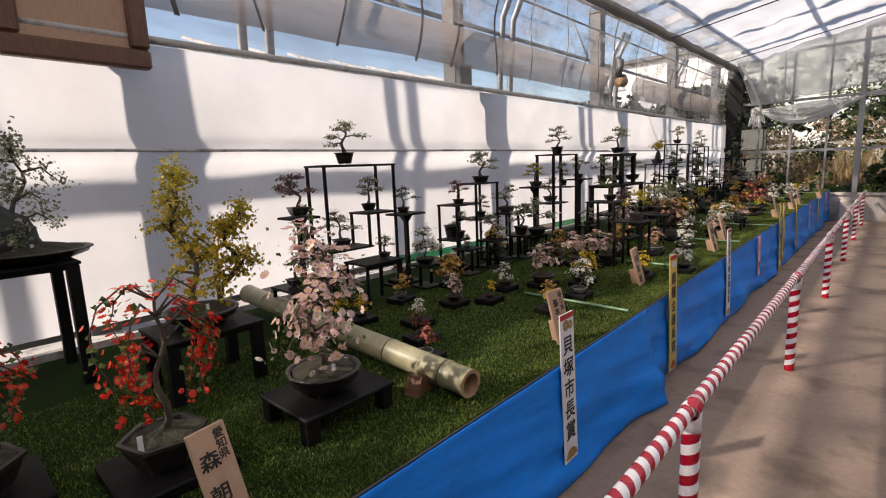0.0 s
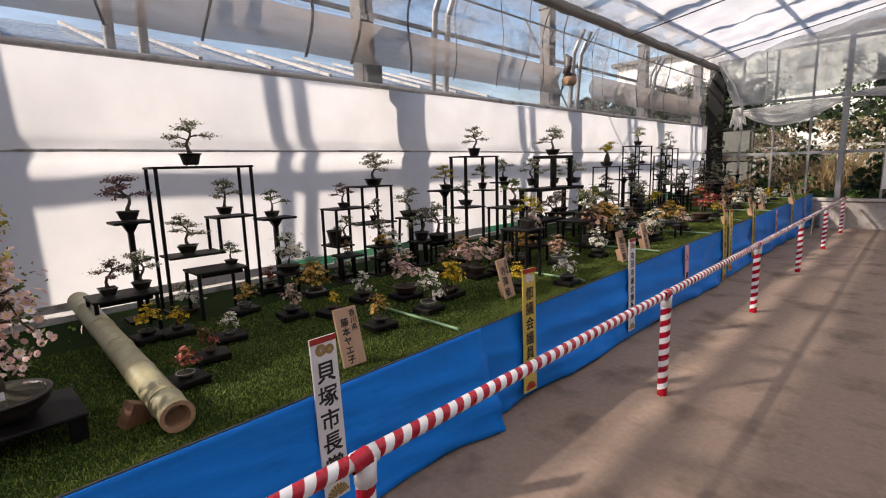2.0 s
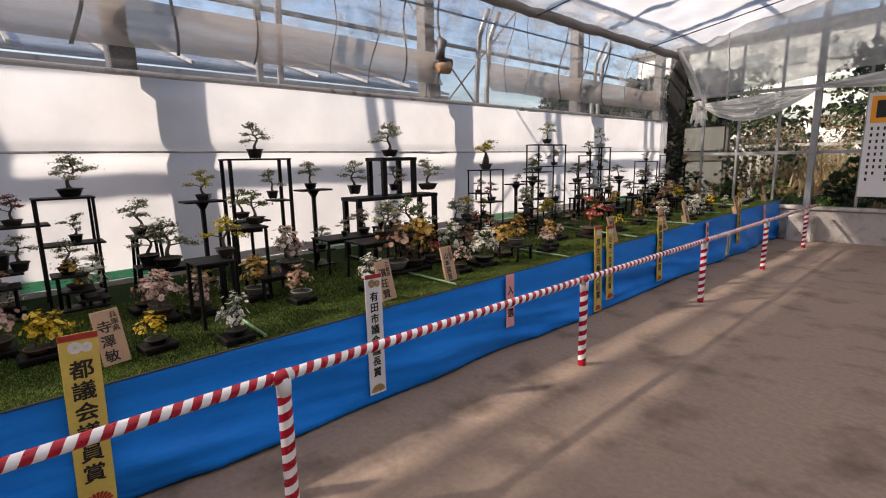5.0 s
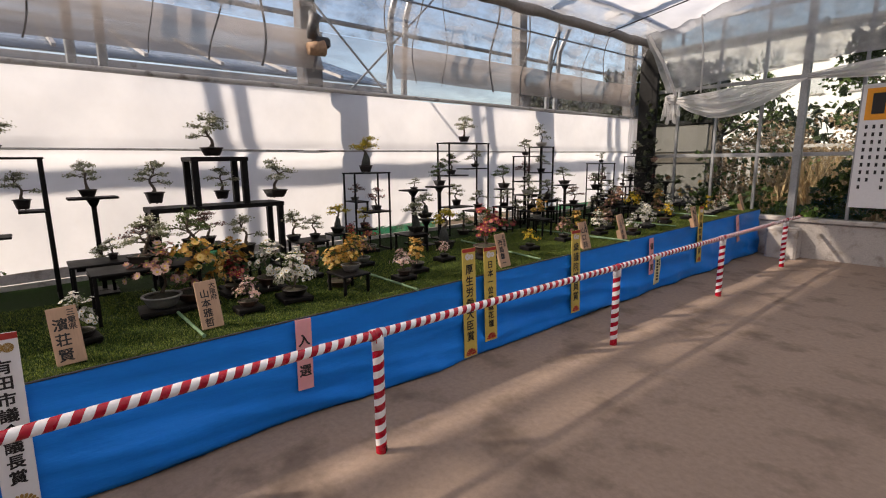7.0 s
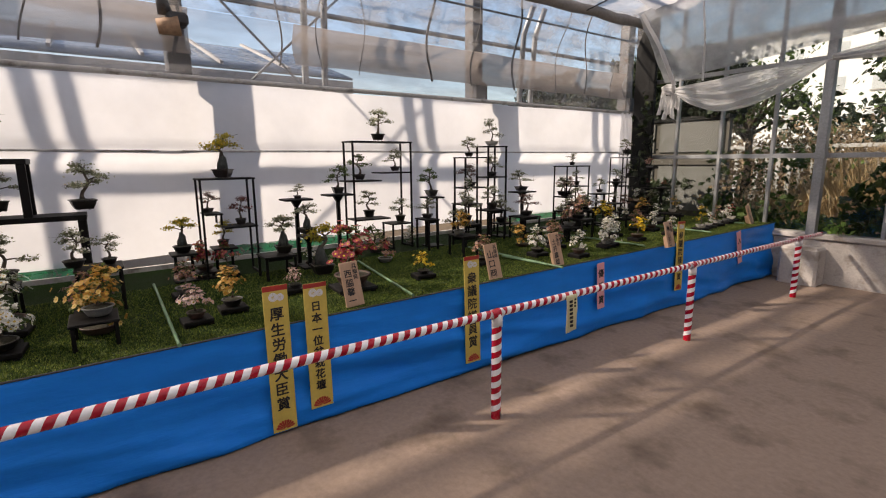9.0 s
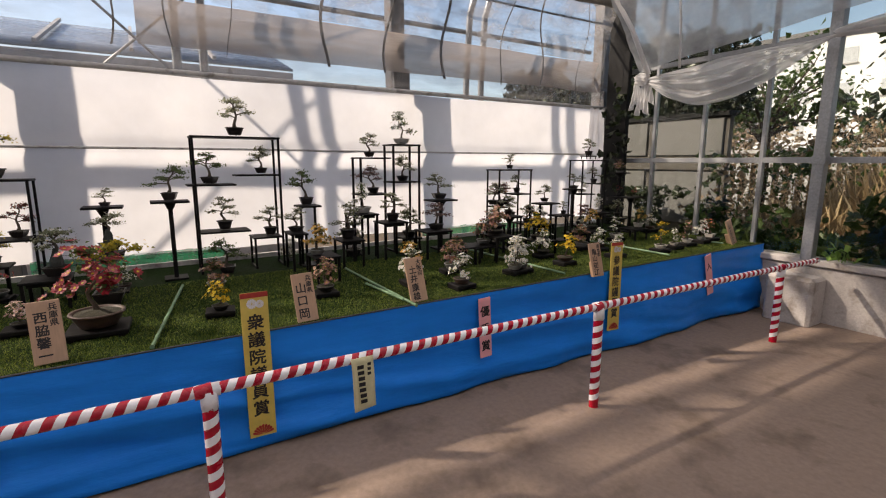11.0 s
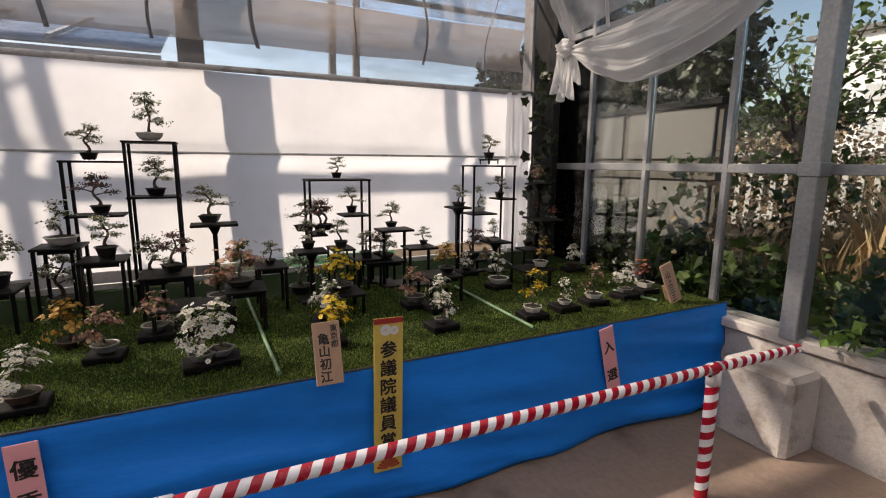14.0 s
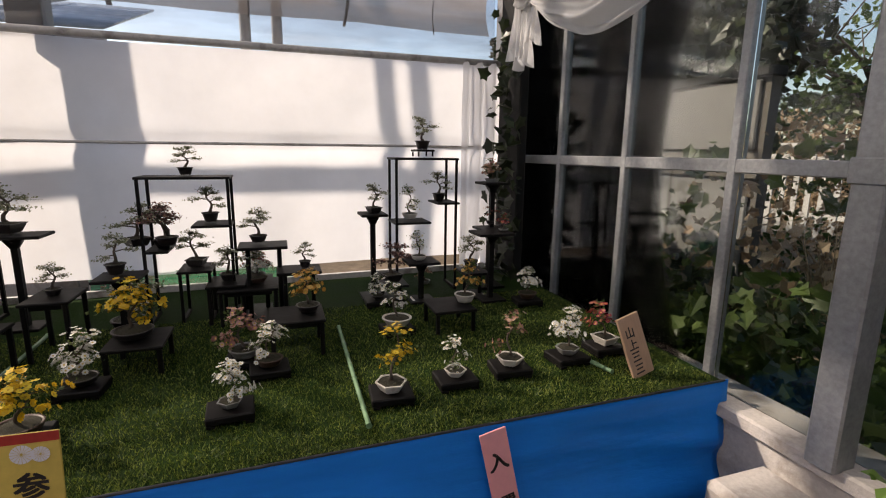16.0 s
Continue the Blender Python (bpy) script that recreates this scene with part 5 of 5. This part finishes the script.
def big_tree(label, at, height, spread, pot_r, pot_h, n_branch, leaf_mat, petal, leaf_n, flower_n, flower_size, droop, seed, pot_style="bowl", lean=0.0, stems=1):
    rng = random.Random(seed)
    t = thing("bonsai_tree", label, "bonsai", at, "bonsai trees")
    part("pot", pot_mesh(pot_r, pot_h, pot_style, rng), POT_DARK, t)
    part("soil", soil_mesh(pot_r * 0.93, pot_h * 0.9, rng), SOIL, t)
    wood, lp, fp = bmesh.new(), [], []
    sig = 0.023 if leaf_n > 10 else 0.034
    for s in range(stems):
        h = height * (1 if s == 0 else 0.76)
        off = Vector((0.0, 0.2 * s - 0.04 * (stems - 1), 0))
        top = Vector((lean, lean * 0.5, h)) + off * 1.2
        base = Vector((0, 0, pot_h)) + off * 0.5
        pa, pb = rng.uniform(0, 6), rng.uniform(0, 6)
        tr = [base + (top - base) * (i / 11) + 0.035 * Vector((math.sin(pa + i), math.sin(pb + i * 0.9), 0)) * math.sin(math.pi * i / 11) for i in range(12)]
        tube(wood, tr, [0.012 * (1.1 - 0.085 * i) for i in range(12)], 7)
        for b in range(n_branch):
            u = 0.22 + 0.75 * b / (n_branch - 1)
            o = tr[min(11, int(u * 11))]
            a = b * 2.4 + rng.uniform(-0.4, 0.4)
            ln = spread * (1.0 - 0.7 * u) * rng.uniform(0.7, 1.25) * (1 if s == 0 else 0.8)
            tip = o + Vector((math.cos(a) * ln, math.sin(a) * ln, -droop * ln + rng.uniform(-0.02, 0.04)))
            mid = o.lerp(tip, 0.55) + Vector((0, 0, 0.035))
            tube(wood, [o, mid, tip], [0.006, 0.0045, 0.002], 5)
            for c, w in ((tip, 1.0), (mid, 0.8)):
                for _ in range(leaf_n * 2):
                    lp.append(c + Vector((rng.gauss(0, sig), rng.gauss(0, sig), rng.gauss(0, 0.012 if stems > 1 else 0.02))))
                for _ in range(flower_n):
                    fp.append(c + Vector((rng.gauss(0, sig), rng.gauss(0, sig), rng.gauss(0.008, 0.024))))
        for _ in range(leaf_n * 4):
            lp.append(tr[-1] + Vector((rng.gauss(0, 0.02), rng.gauss(0, 0.02), rng.gauss(0, 0.03))))
    part("trunk", wood, BARK, t)
    part("foliage", leaves(lp, 0.016, rng), leaf_mat, t, kind="stuff")
    if flower_n:
        part("blossom", blooms(fp, flower_size, rng, 9, Vector((0, 0, height * 0.5))), [petal, EYE_YELLOW], t, kind="stuff")
    tag = part("label_tag", boxed(pot_r * 0.5, pot_r * 0.5 + 0.002, -0.006, 0.006, pot_h * 0.9, pot_h * 0.9 + 0.035), CARD_WHITE, t, "small white plant tag")
    return t


def weeping_tree(label, at, height, reach, strands, seed):
    """A slim trunk whose arching branches hang down, strung with small flowers."""
    rng = random.Random(seed)
    t = thing("bonsai_tree", label, "bonsai", at, "bonsai trees")
    part("pot", pot_mesh(0.105, 0.085, "hex", rng), POT_DARK, t)
    part("soil", soil_mesh(0.098, 0.077, rng), SOIL, t)
    wood, lp, fp = bmesh.new(), [], []
    trunk = [Vector((0.012 * math.sin(i), 0.03 * i / 9 + 0.014 * math.sin(1.3 * i), 0.08 + (height - 0.1) * i / 9)) for i in range(10)]
    tube(wood, trunk, [0.011 - 0.0008 * i for i in range(10)], 7)
    for k in range(strands):
        o = trunk[rng.randint(5, 9)]
        a = (math.pi / 2 if k % 2 else -math.pi / 2) + rng.gauss(0, 0.75)
        ln = reach * rng.uniform(0.55, 1.1)
        out = Vector((math.cos(a), math.sin(a), 0))
        low = rng.uniform(0.11, 0.3)
        pts = [o, o + out * ln * 0.45 + Vector((0, 0, 0.045)), o + out * ln * 0.85 + Vector((0, 0, 0.0))]
        n = 6
        for i in range(1, n):
            q = pts[2]
            pts.append(Vector((q.x, q.y, q.z + (low - q.z) * i / (n - 1))) + out * 0.02 * math.sin(i) + Vector((rng.gauss(0, 0.006), rng.gauss(0, 0.006), 0)))
        tube(wood, pts, [0.0045, 0.0032, 0.0025] + [0.0016] * (n - 1), 5)
        for p, q in zip(pts[1:], pts[2:]):
            for _ in range(4):
                c = p.lerp(q, rng.random())
                fp.append(c + Vector((rng.gauss(0, 0.014), rng.gauss(0, 0.014), rng.gauss(0, 0.008))))
            for _ in range(4):
                lp.append(p.lerp(q, rng.random()) + Vector((rng.gauss(0, 0.013), rng.gauss(0, 0.013), 0)))
    for _ in range(26):
        fp.append(trunk[-1] + Vector((rng.gauss(0, 0.025), rng.gauss(-0.01, 0.04), rng.gauss(0.01, 0.028))))
    part("trunk", wood, BARK, t)
    part("foliage", leaves(lp, 0.018, rng), LEAF, t, kind="stuff")
    part("blossom", blooms(fp, 0.021, rng, 9, Vector((0, 0, height * 0.6))), [SCARLET, EYE_YELLOW], t, kind="stuff")
    part("label_tag", boxed(0.05, 0.052, -0.075, -0.062, 0.076, 0.12), CARD_WHITE, t, "small white plant tag")


weeping_tree("weeping bonsai with scarlet flowers in a dark oval pot", pose(-1.44, 0.89, top_at(0.9) + 0.034), 0.47, 0.135, 12, 21)
weeping_tree("trailing bonsai with scarlet flowers in a dark pot", pose(-1.66, 0.52, top_at(0.5) + 0.034), 0.34, 0.16, 9, 25)
for x, y in ((-1.44, 0.89), (-1.66, 0.52)):
    b = thing("plant_board", "flat black wooden board under a pot on the turf", "plant board", pose(x, y, top_at(y) + 0.003), "plant boards")
    part("slab", boxed(-0.14, 0.14, -0.14, 0.14, 0, 0.031, bevel=0.005), BLACK_WOOD, b)
low_table(-1.96, 1.21, 0.235, 0.36, 0.3, 0.042)
big_tree("tall twin-trunk bonsai with golden yellow foliage in a dark oval pot", pose(-1.98, 1.22, top_at(1.21) + 0.236), 0.58, 0.125, 0.13, 0.055, 15, LEAF_YELLOW, PETAL["y"], 22, 9, 0.02, 0.1, 33, stems=2)
low_table(-1.36, 1.36, 0.088, 0.34, 0.28, 0.045)
big_tree("tall bonsai chrysanthemum thick with pale pink flowers, dark pot", pose(-1.36, 1.35, top_at(1.36) + 0.089), 0.54, 0.14, 0.115, 0.075, 19, LEAF, PETAL["p"], 5, 9, 0.028, 0.55, 61)
low_table(-2.53, 0.68, 0.5, 0.66, 0.4, 0.042)
t = big_tree("rock-planted bonsai with silver-green foliage in a black tray", pose(-2.5, 0.8, top_at(0.68) + 0.501), 0.46, 0.26, 0.2, 0.045, 9, LEAF_PALE, PETAL["w"], 26, 0, 0.012, 0.2, 52, lean=0.0)
bm = bmesh.new()
bmesh.ops.create_icosphere(bm, subdivisions=3, radius=1.0)
for v in bm.verts:
    n = 1 + 0.25 * nz(v.co.x * 2, v.co.y * 2, v.co.z * 2) + 0.1 * nz(v.co.x * 6, v.co.y * 6, v.co.z * 6)
    v.co = Vector((v.co.x * 0.1 * n, -0.12 + v.co.y * 0.16 * n, 0.09 + v.co.z * 0.15 * n))
part("rock", bm, ROCK, t, "dark ridged viewing stone")

# ---- turf blades along the front of the bench ----
def turf_blades(name, y0, y1, n, seed):
    rng = np.random.default_rng(seed)
    y = rng.uniform(y0, y1, n)
    t0 = 0.505 + 0.0105 * (y - 2.9)
    # fewer blades inwards: the dark base showing stands in for light falling off
    x = EDGE_X - 0.004 - (rng.random(n) ** 1.3) * 1.25
    a = rng.uniform(0, 6.283, n)
    h = rng.uniform(0.005, 0.012, n)
    w = rng.uniform(0.001, 0.002, n)
    lx, ly = rng.normal(0, 0.005, n), rng.normal(0, 0.005, n)
    v = np.zeros((n, 3, 3))
    v[:, 0] = np.stack([x - w * np.cos(a), y - w * np.sin(a), t0], 1)
    v[:, 1] = np.stack([x + w * np.cos(a), y + w * np.sin(a), t0], 1)
    v[:, 2] = np.stack([x + lx, y + ly, t0 + h], 1)
    me = bpy.data.meshes.new(name)
    me.from_pydata(v.reshape(-1, 3).tolist(), [], np.arange(3 * n).reshape(-1, 3).tolist())
    me.materials.append(BLADE)
    return tagged(new(name, me), "short green artificial turf blades", "turf", kind="stuff")


turf_blades("turf", 0.0, 12.58, 420000, 4)

# ---- outside ----
def leaf_mass(name, label, n, place, size, material, seed, cat="shrub", kind="stuff", lobed=False):
    rng = np.random.default_rng(seed)
    c = np.array([place(rng) for _ in range(n)])
    d = rng.normal(0, 1, (n, 3))
    d /= np.linalg.norm(d, axis=1)[:, None]
    e = np.cross(d, rng.normal(0, 1, (n, 3)))
    e /= np.linalg.norm(e, axis=1)[:, None]
    k = size * rng.uniform(0.5, 1.4, n)[:, None]
    up = np.cross(d, e) * k * 0.2
    me = bpy.data.meshes.new(name)
    if lobed:
        outline = ((-0.7, 0, 0), (-0.85, 0.55, 1), (-0.2, 0.6, 1), (0.05, 0.95, 1.4), (0.35, 0.5, 0.7), (1.1, 0, 0), (0.35, -0.5, 0.7), (0.05, -0.95, 1.4), (-0.2, -0.6, 1), (-0.85, -0.55, 1))
        v = np.stack([c + d * k * p + e * k * q + up * r for p, q, r in outline], 1)
        idx = np.arange(10 * n).reshape(-1, 10)
        me.from_pydata(v.reshape(-1, 3).tolist(), [], np.concatenate([idx[:, :6], idx[:, [0, 5, 6, 7, 8, 9]]]).tolist())
    else:
        v = np.stack([c - d * k, c + e * k * 0.65 + up, c + d * k, c - e * k * 0.65 + up], 1)
        idx = np.arange(4 * n).reshape(-1, 4)
        me.from_pydata(v.reshape(-1, 3).tolist(), [], np.concatenate([idx[:, :3], idx[:, [0, 2, 3]]]).tolist())
    me.materials.append(material)
    return tagged(new(name, me), label, cat, kind=kind)


IVY = leafy("ivy_leaf", (0.06, 0.1, 0.022), (0.15, 0.21, 0.06), 0.4, 0.4)
DRY = leafy("dry_leaf", (0.3, 0.2, 0.12), (0.62, 0.48, 0.33), 0.35, 0.8)
# deep green for the evergreens, also for undergrowth whose shade is put into colour
DARK_LEAF = leafy("deep_green_leaf", (0.018, 0.028, 0.01), (0.05, 0.07, 0.025), 0.2, 0.4)


def clumpy(x0, x1, y0, y1, z0, z1, freq, cut, seed):
    def place(rng):
        while True:
            p = (rng.uniform(x0, x1), rng.uniform(y0, y1), rng.uniform(z0, z1))
            if noise.noise(Vector(p) * freq + Vector((seed, 0, 0))) > cut + 0.35 * (p[2] - z0) / (z1 - z0) - 0.15:
                return p
    return place


def stalks(name, label, n, x0, x1, y0, y1, h0, h1, material, seed):
    """Dry grass: thin bent stalks, each tapering to its tip."""
    rng = np.random.default_rng(seed)
    base = np.stack([rng.uniform(x0, x1, n), rng.uniform(y0, y1, n), np.full(n, -0.06)], 1)
    h = rng.uniform(h0, h1, n) * (0.75 + 0.25 * np.sin(base[:, 0] * 2.1 + base[:, 1]))
    lean = rng.normal(0, 0.22, (n, 2))
    a = rng.uniform(0, 3.14, n)
    w = rng.uniform(0.006, 0.016, n)
    side = np.stack([w * np.cos(a), w * np.sin(a), np.zeros(n)], 1)
    mid = base + np.stack([lean[:, 0] * h * 0.3, lean[:, 1] * h * 0.3, h * 0.6], 1)
    tip = base + np.stack([lean[:, 0] * h, lean[:, 1] * h, h], 1)
    v = np.stack([base - side, base + side, mid + side * 0.8, tip, mid - side * 0.8], 1)
    me = bpy.data.meshes.new(name)
    me.from_pydata(v.reshape(-1, 3).tolist(), [], np.arange(5 * n).reshape(-1, 5).tolist())
    me.materials.append(material)
    return tagged(new(name, me), label, "dry grass", kind="stuff")


STRAW = leafy("straw", (0.5, 0.35, 0.19), (0.74, 0.57, 0.36), 0.35, 0.8)
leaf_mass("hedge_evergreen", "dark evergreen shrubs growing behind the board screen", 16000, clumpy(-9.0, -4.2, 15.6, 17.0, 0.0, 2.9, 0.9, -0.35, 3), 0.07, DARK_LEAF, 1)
stalks("dry_grass", "sunlit dry straw-coloured grass behind the glass", 9000, -2.6, 4.2, 15.2, 18.6, 0.7, 1.7, STRAW, 40)
leaf_mass("hedge_dry", "sunlit dry brown stems and leaves behind the glass", 16000, clumpy(-3.6, 4.5, 16.2, 18.8, 0.0, 1.75, 1.4, -0.04, 9), 0.032, DRY, 2)
leaf_mass("hedge_green", "sunlit green shoots among the dry stems", 2500, clumpy(-3.6, 4.0, 15.6, 17.4, 0.0, 1.9, 1.3, 0.1, 19), 0.045, IVY, 22)
leaf_mass("hedge_fallow", "sunlit dry shrubs beyond the pale fence", 18000, clumpy(-13.0, 6.0, 21.5, 24.0, 0.0, 2.5, 0.9, -0.15, 9), 0.055, DRY, 41)
leaf_mass("undergrowth", "dark green undergrowth low behind the glass", 6000, clumpy(-2.4, 5.0, 13.0, 14.4, 0.0, 0.62, 1.6, 0.0, 6), 0.036, IVY, 12, lobed=True)
# shade behind the left panes is put into this undergrowth's darker leaf
leaf_mass("undergrowth", "shrubs before the board screen, shade put into their dark leaf colour", 2400, clumpy(-4.2, -1.9, 13.0, 14.1, 0.0, 1.0, 1.4, 0.05, 36), 0.05, DARK_LEAF, 42, lobed=True)
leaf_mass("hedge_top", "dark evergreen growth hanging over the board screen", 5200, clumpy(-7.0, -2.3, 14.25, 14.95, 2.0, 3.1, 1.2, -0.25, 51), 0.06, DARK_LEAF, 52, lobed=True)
leaf_mass("shrub", "green shrub in front of the board screen", 420, clumpy(-2.3, -1.0, 13.3, 14.1, 0.2, 1.5, 1.8, 0.0, 53), 0.045, IVY, 54, lobed=True)
leaf_mass("shrub", "withered pinkish leaves in front of the board screen", 260, clumpy(-2.3, -1.0, 13.3, 14.1, 0.5, 1.55, 2.2, 0.05, 55), 0.035, DRY, 56, lobed=True)
leaf_mass("ivy", "ivy leaves climbing on the outside of the glass", 230, clumpy(-1.9, -0.55, 12.8, 13.1, 0.3, 1.4, 2.2, 0.12, 5), 0.05, IVY, 3, "ivy", lobed=True)
leaf_mass("ivy", "thick dark ivy climbing beside the steel column", 1500, clumpy(-0.52, 0.75, 12.78, 13.1, 0.3, 3.1, 1.9, -0.05, 15), 0.055, IVY, 4, "ivy", lobed=True)
leaf_mass("ivy", "ivy leaves climbing on the far panes of the end wall", 1300, clumpy(0.75, 3.6, 12.78, 13.1, 0.2, 2.3, 1.8, 0.08, 25), 0.055, IVY, 24, "ivy", lobed=True)
leaf_mass("hedge_east", "green shrubs outside the far glass", 9000, clumpy(1.6, 8.5, 14.4, 16.2, 0.0, 2.0, 1.0, -0.1, 7), 0.055, IVY, 5)
leaf_mass("hedge_far", "grey-green woods beyond the yard", 9000, clumpy(-22, 18, 27, 33, 0.0, 3.6, 0.4, -0.02, 2), 0.22, DARK_LEAF, 6, "trees")


def yard_tree(label, x, y, trunk_h, spread, crown_z, n, seed):
    """A small tree: tapered trunk, forking limbs, leaves in clumps at the limb ends."""
    rng = random.Random(seed)
    t = thing("yard_tree", label, "tree", pose(x, y, -0.06), "yard trees")
    wood, tips = bmesh.new(), []
    tube(wood, [(0, 0, 0), (0.05, 0.02, trunk_h * 0.5), (0.0, 0.05, trunk_h)], [0.1, 0.075, 0.06], 8)
    for k in range(9):
        a = k * 2.4
        ln = spread * rng.uniform(0.5, 1.0)
        o = Vector((0.0, 0.04, trunk_h * rng.uniform(0.7, 1.0)))
        tip = o + Vector((math.cos(a) * ln, math.sin(a) * ln, rng.uniform(0.2, 1.0) * crown_z))
        mid = o.lerp(tip, 0.5) + Vector((0, 0, 0.12))
        tube(wood, [o, mid, tip], [0.04, 0.025, 0.008], 6)
        for c in (tip, mid):
            for _ in range(3):
                e = c + Vector((rng.gauss(0, 0.25), rng.gauss(0, 0.25), rng.gauss(0.05, 0.2)))
                tube(wood, [c, e], [0.01, 0.004], 4)
                tips.append(e)
    part("trunk", wood, BARK, t)
    pts = [rng.choice(tips) + Vector((rng.gauss(0, 0.16), rng.gauss(0, 0.16), rng.gauss(0, 0.11))) for _ in range(n)]
    part("crown", leaves(pts, 0.1, rng, 0.2), IVY, t, kind="stuff")


yard_tree("broad green tree in front of the pale building", -3.3, 17.2, 2.35, 1.3, 1.2, 1100, 3)
yard_tree("green tree behind the climbing ivy", 0.0, 16.8, 2.4, 1.4, 1.4, 1700, 8)
leaf_mass("vine", "dark vine leaves in the corner beside the glass", 120, lambda r: (r.normal(-2.52, 0.1), r.normal(12.46, 0.04), r.uniform(0.62, 2.2)), 0.04, DARK_LEAF, 7, "vine", lobed=True)
leaf_mass("vine", "bright green vine leaves growing over the sill", 26, lambda r: (r.normal(-0.36, 0.05), r.normal(12.58, 0.025), r.uniform(0.55, 0.68)), 0.04, leafy("young_leaf", (0.16, 0.3, 0.06), (0.3, 0.45, 0.1), 0.4), 8, "vine")
SHED_WALL = mat("shed_wall", (0.1, 0.088, 0.075), 0.85, vary=0.25, grain=12, big=1.5)
SHED_PANEL = mat("shed_panel", (0.15, 0.145, 0.138), 0.8, vary=0.12, grain=10, big=1.2)
shed = thing("screen_wall", "dark board screen with grey panels close behind the glass", "screen wall", pose(-2.35, 14.35, -0.06))
part("wall", boxed(-7.0, 0, 0.03, 0.12, 0, 2.0), SHED_WALL, shed)
part("coping", boxed(-7.0, 0.02, -0.03, 0.15, 2.0, 2.07, bevel=0.01), NEAR_BLACK, shed)
for i in range(6):
    part("panel", boxed(-1.12 - 1.15 * i, -0.06 - 1.15 * i, 0.0, 0.028, 1.5, 1.98, bevel=0.006), SHED_PANEL, shed)
    part("panel", boxed(-1.12 - 1.15 * i, -0.06 - 1.15 * i, 0.0, 0.028, 0.55, 1.28, bevel=0.006), SHED_PANEL, shed)
part("rail", boxed(-7.0, 0.02, -0.03, 0.027, 1.3, 1.42), SHED_WALL, shed)
house = thing("pale_house", "tall pale building in the sun beyond the yard", "house", pose(-2, 62, -0.06))
part("wall", boxed(-26, 16, 0, 8, 0, 13.0), mat("house_wall", (0.8, 0.8, 0.8), 0.85, vary=0.05), house)
part("roof", boxed(-26.6, 16.6, -0.6, 8.6, 13.0, 13.4), DARK_STEEL, house)
mat_window = mat("far_window", (0.5, 0.52, 0.54), 0.3, vary=0.1)
for j in range(4):
    for i in range(12):
        x, z = -25.0 + 3.5 * i, 1.2 + 3.0 * j
        wdw = part("window", boxed(x, x + 1.6, -0.03, -0.005, z, z + 1.3), mat_window, house)
        part("sill", boxed(x - 0.1, x + 1.7, -0.15, -0.03, z - 0.12, z - 0.02), SILL, wdw)

fence = thing("yard_fence", "pale slatted fence with double top rail beyond the shrubs", "fence", pose(0, 20, -0.06))
for i in range(64):
    part("slat", boxed(-11 + 0.24 * i, -10.9 + 0.24 * i, 0, 0.02, 0, 1.5), SILL, fence)
for z in (0.4, 1.38, 1.62):
    part("rail", boxed(-11, 4.6, 0.021, 0.06, z, z + 0.08), SILL, fence)

# neighbouring greenhouse west of the wall: green shading net and roof bars
GREEN_NET = sheet("green_net", (0.02, 0.26, 0.12), 0.3, 0.45, 0.5, scale=14.0)
for ya, yb in ((3.0, 4.3), (5.4, 6.2), (7.1, 8.3), (10.1, 11.3)):
    net = thing("shade_net", "bright green shading net bundled at the foot of the wall", "shading net", kind=S)
    for k in range(2):
        part("fold", grid_sheet(int((yb - ya) * 20), 3, lambda u, v: (-2.86 + 0.012 * k + 0.012 * nz(u * 14, v * 3, k), ya + (yb - ya) * u, top_at(ya + (yb - ya) * u) + 0.02 + 0.045 * k + 0.05 * v + 0.012 * nz(u * 16, k))), GREEN_NET, net)
nb = thing("neighbour_greenhouse", "pale neighbouring greenhouse with white roof bars", "greenhouse", pose(-5.5, 0, -0.06))
part("wall", boxed(-0.1, 0, -8, 9.6, 0, 2.55), CONCRETE, nb)
part("glass_roof", grid_sheet(4, 10, lambda u, v: (-2.4 * u, -8 + 17.6 * v, 2.6 + 0.75 * u), 0.03), mat("grey_glazing", (0.26, 0.3, 0.34), 0.25, vary=0.12), nb)
for i in range(20):
    bm = boxed(-2.5, 0.05, -0.02, 0.02, 0.03, 0.07)
    bmesh.ops.transform(bm, matrix=pose(0, -7.5 + 0.85 * i, 2.6, 0, math.degrees(math.atan(0.75 / 2.4)), 0), verts=bm.verts)
    part("roof_bar", bm, SILL, nb)
bpy.data.objects.remove(_font_ob)
bpy.data.curves.remove(_font)

note = thing("hanging_note", "cream paper note hanging from the striped rail", "paper note", pose(-0.386, 8.480, 0.585))
part("paper", grid_sheet(4, 10, lambda u, v: (0.004 * math.sin(5 * v) , -0.045 + 0.09 * u + 0.012 * v, -0.227 * v + 0.012 * u * v), 0.0015), mat("cream_paper", (0.66, 0.6, 0.36), 0.7, vary=0.08), note)
for i in range(7):
    part("text_bar", boxed(0.006, 0.008, -0.022 + 0.002 * i, 0.004 + 0.002 * i, -0.045 - 0.024 * i, -0.03 - 0.024 * i), INK, note)
for i in range(3):
    part("text_bar", boxed(0.006, 0.008, 0.02, 0.034, -0.035 - 0.02 * i, -0.024 - 0.02 * i), INK, note)
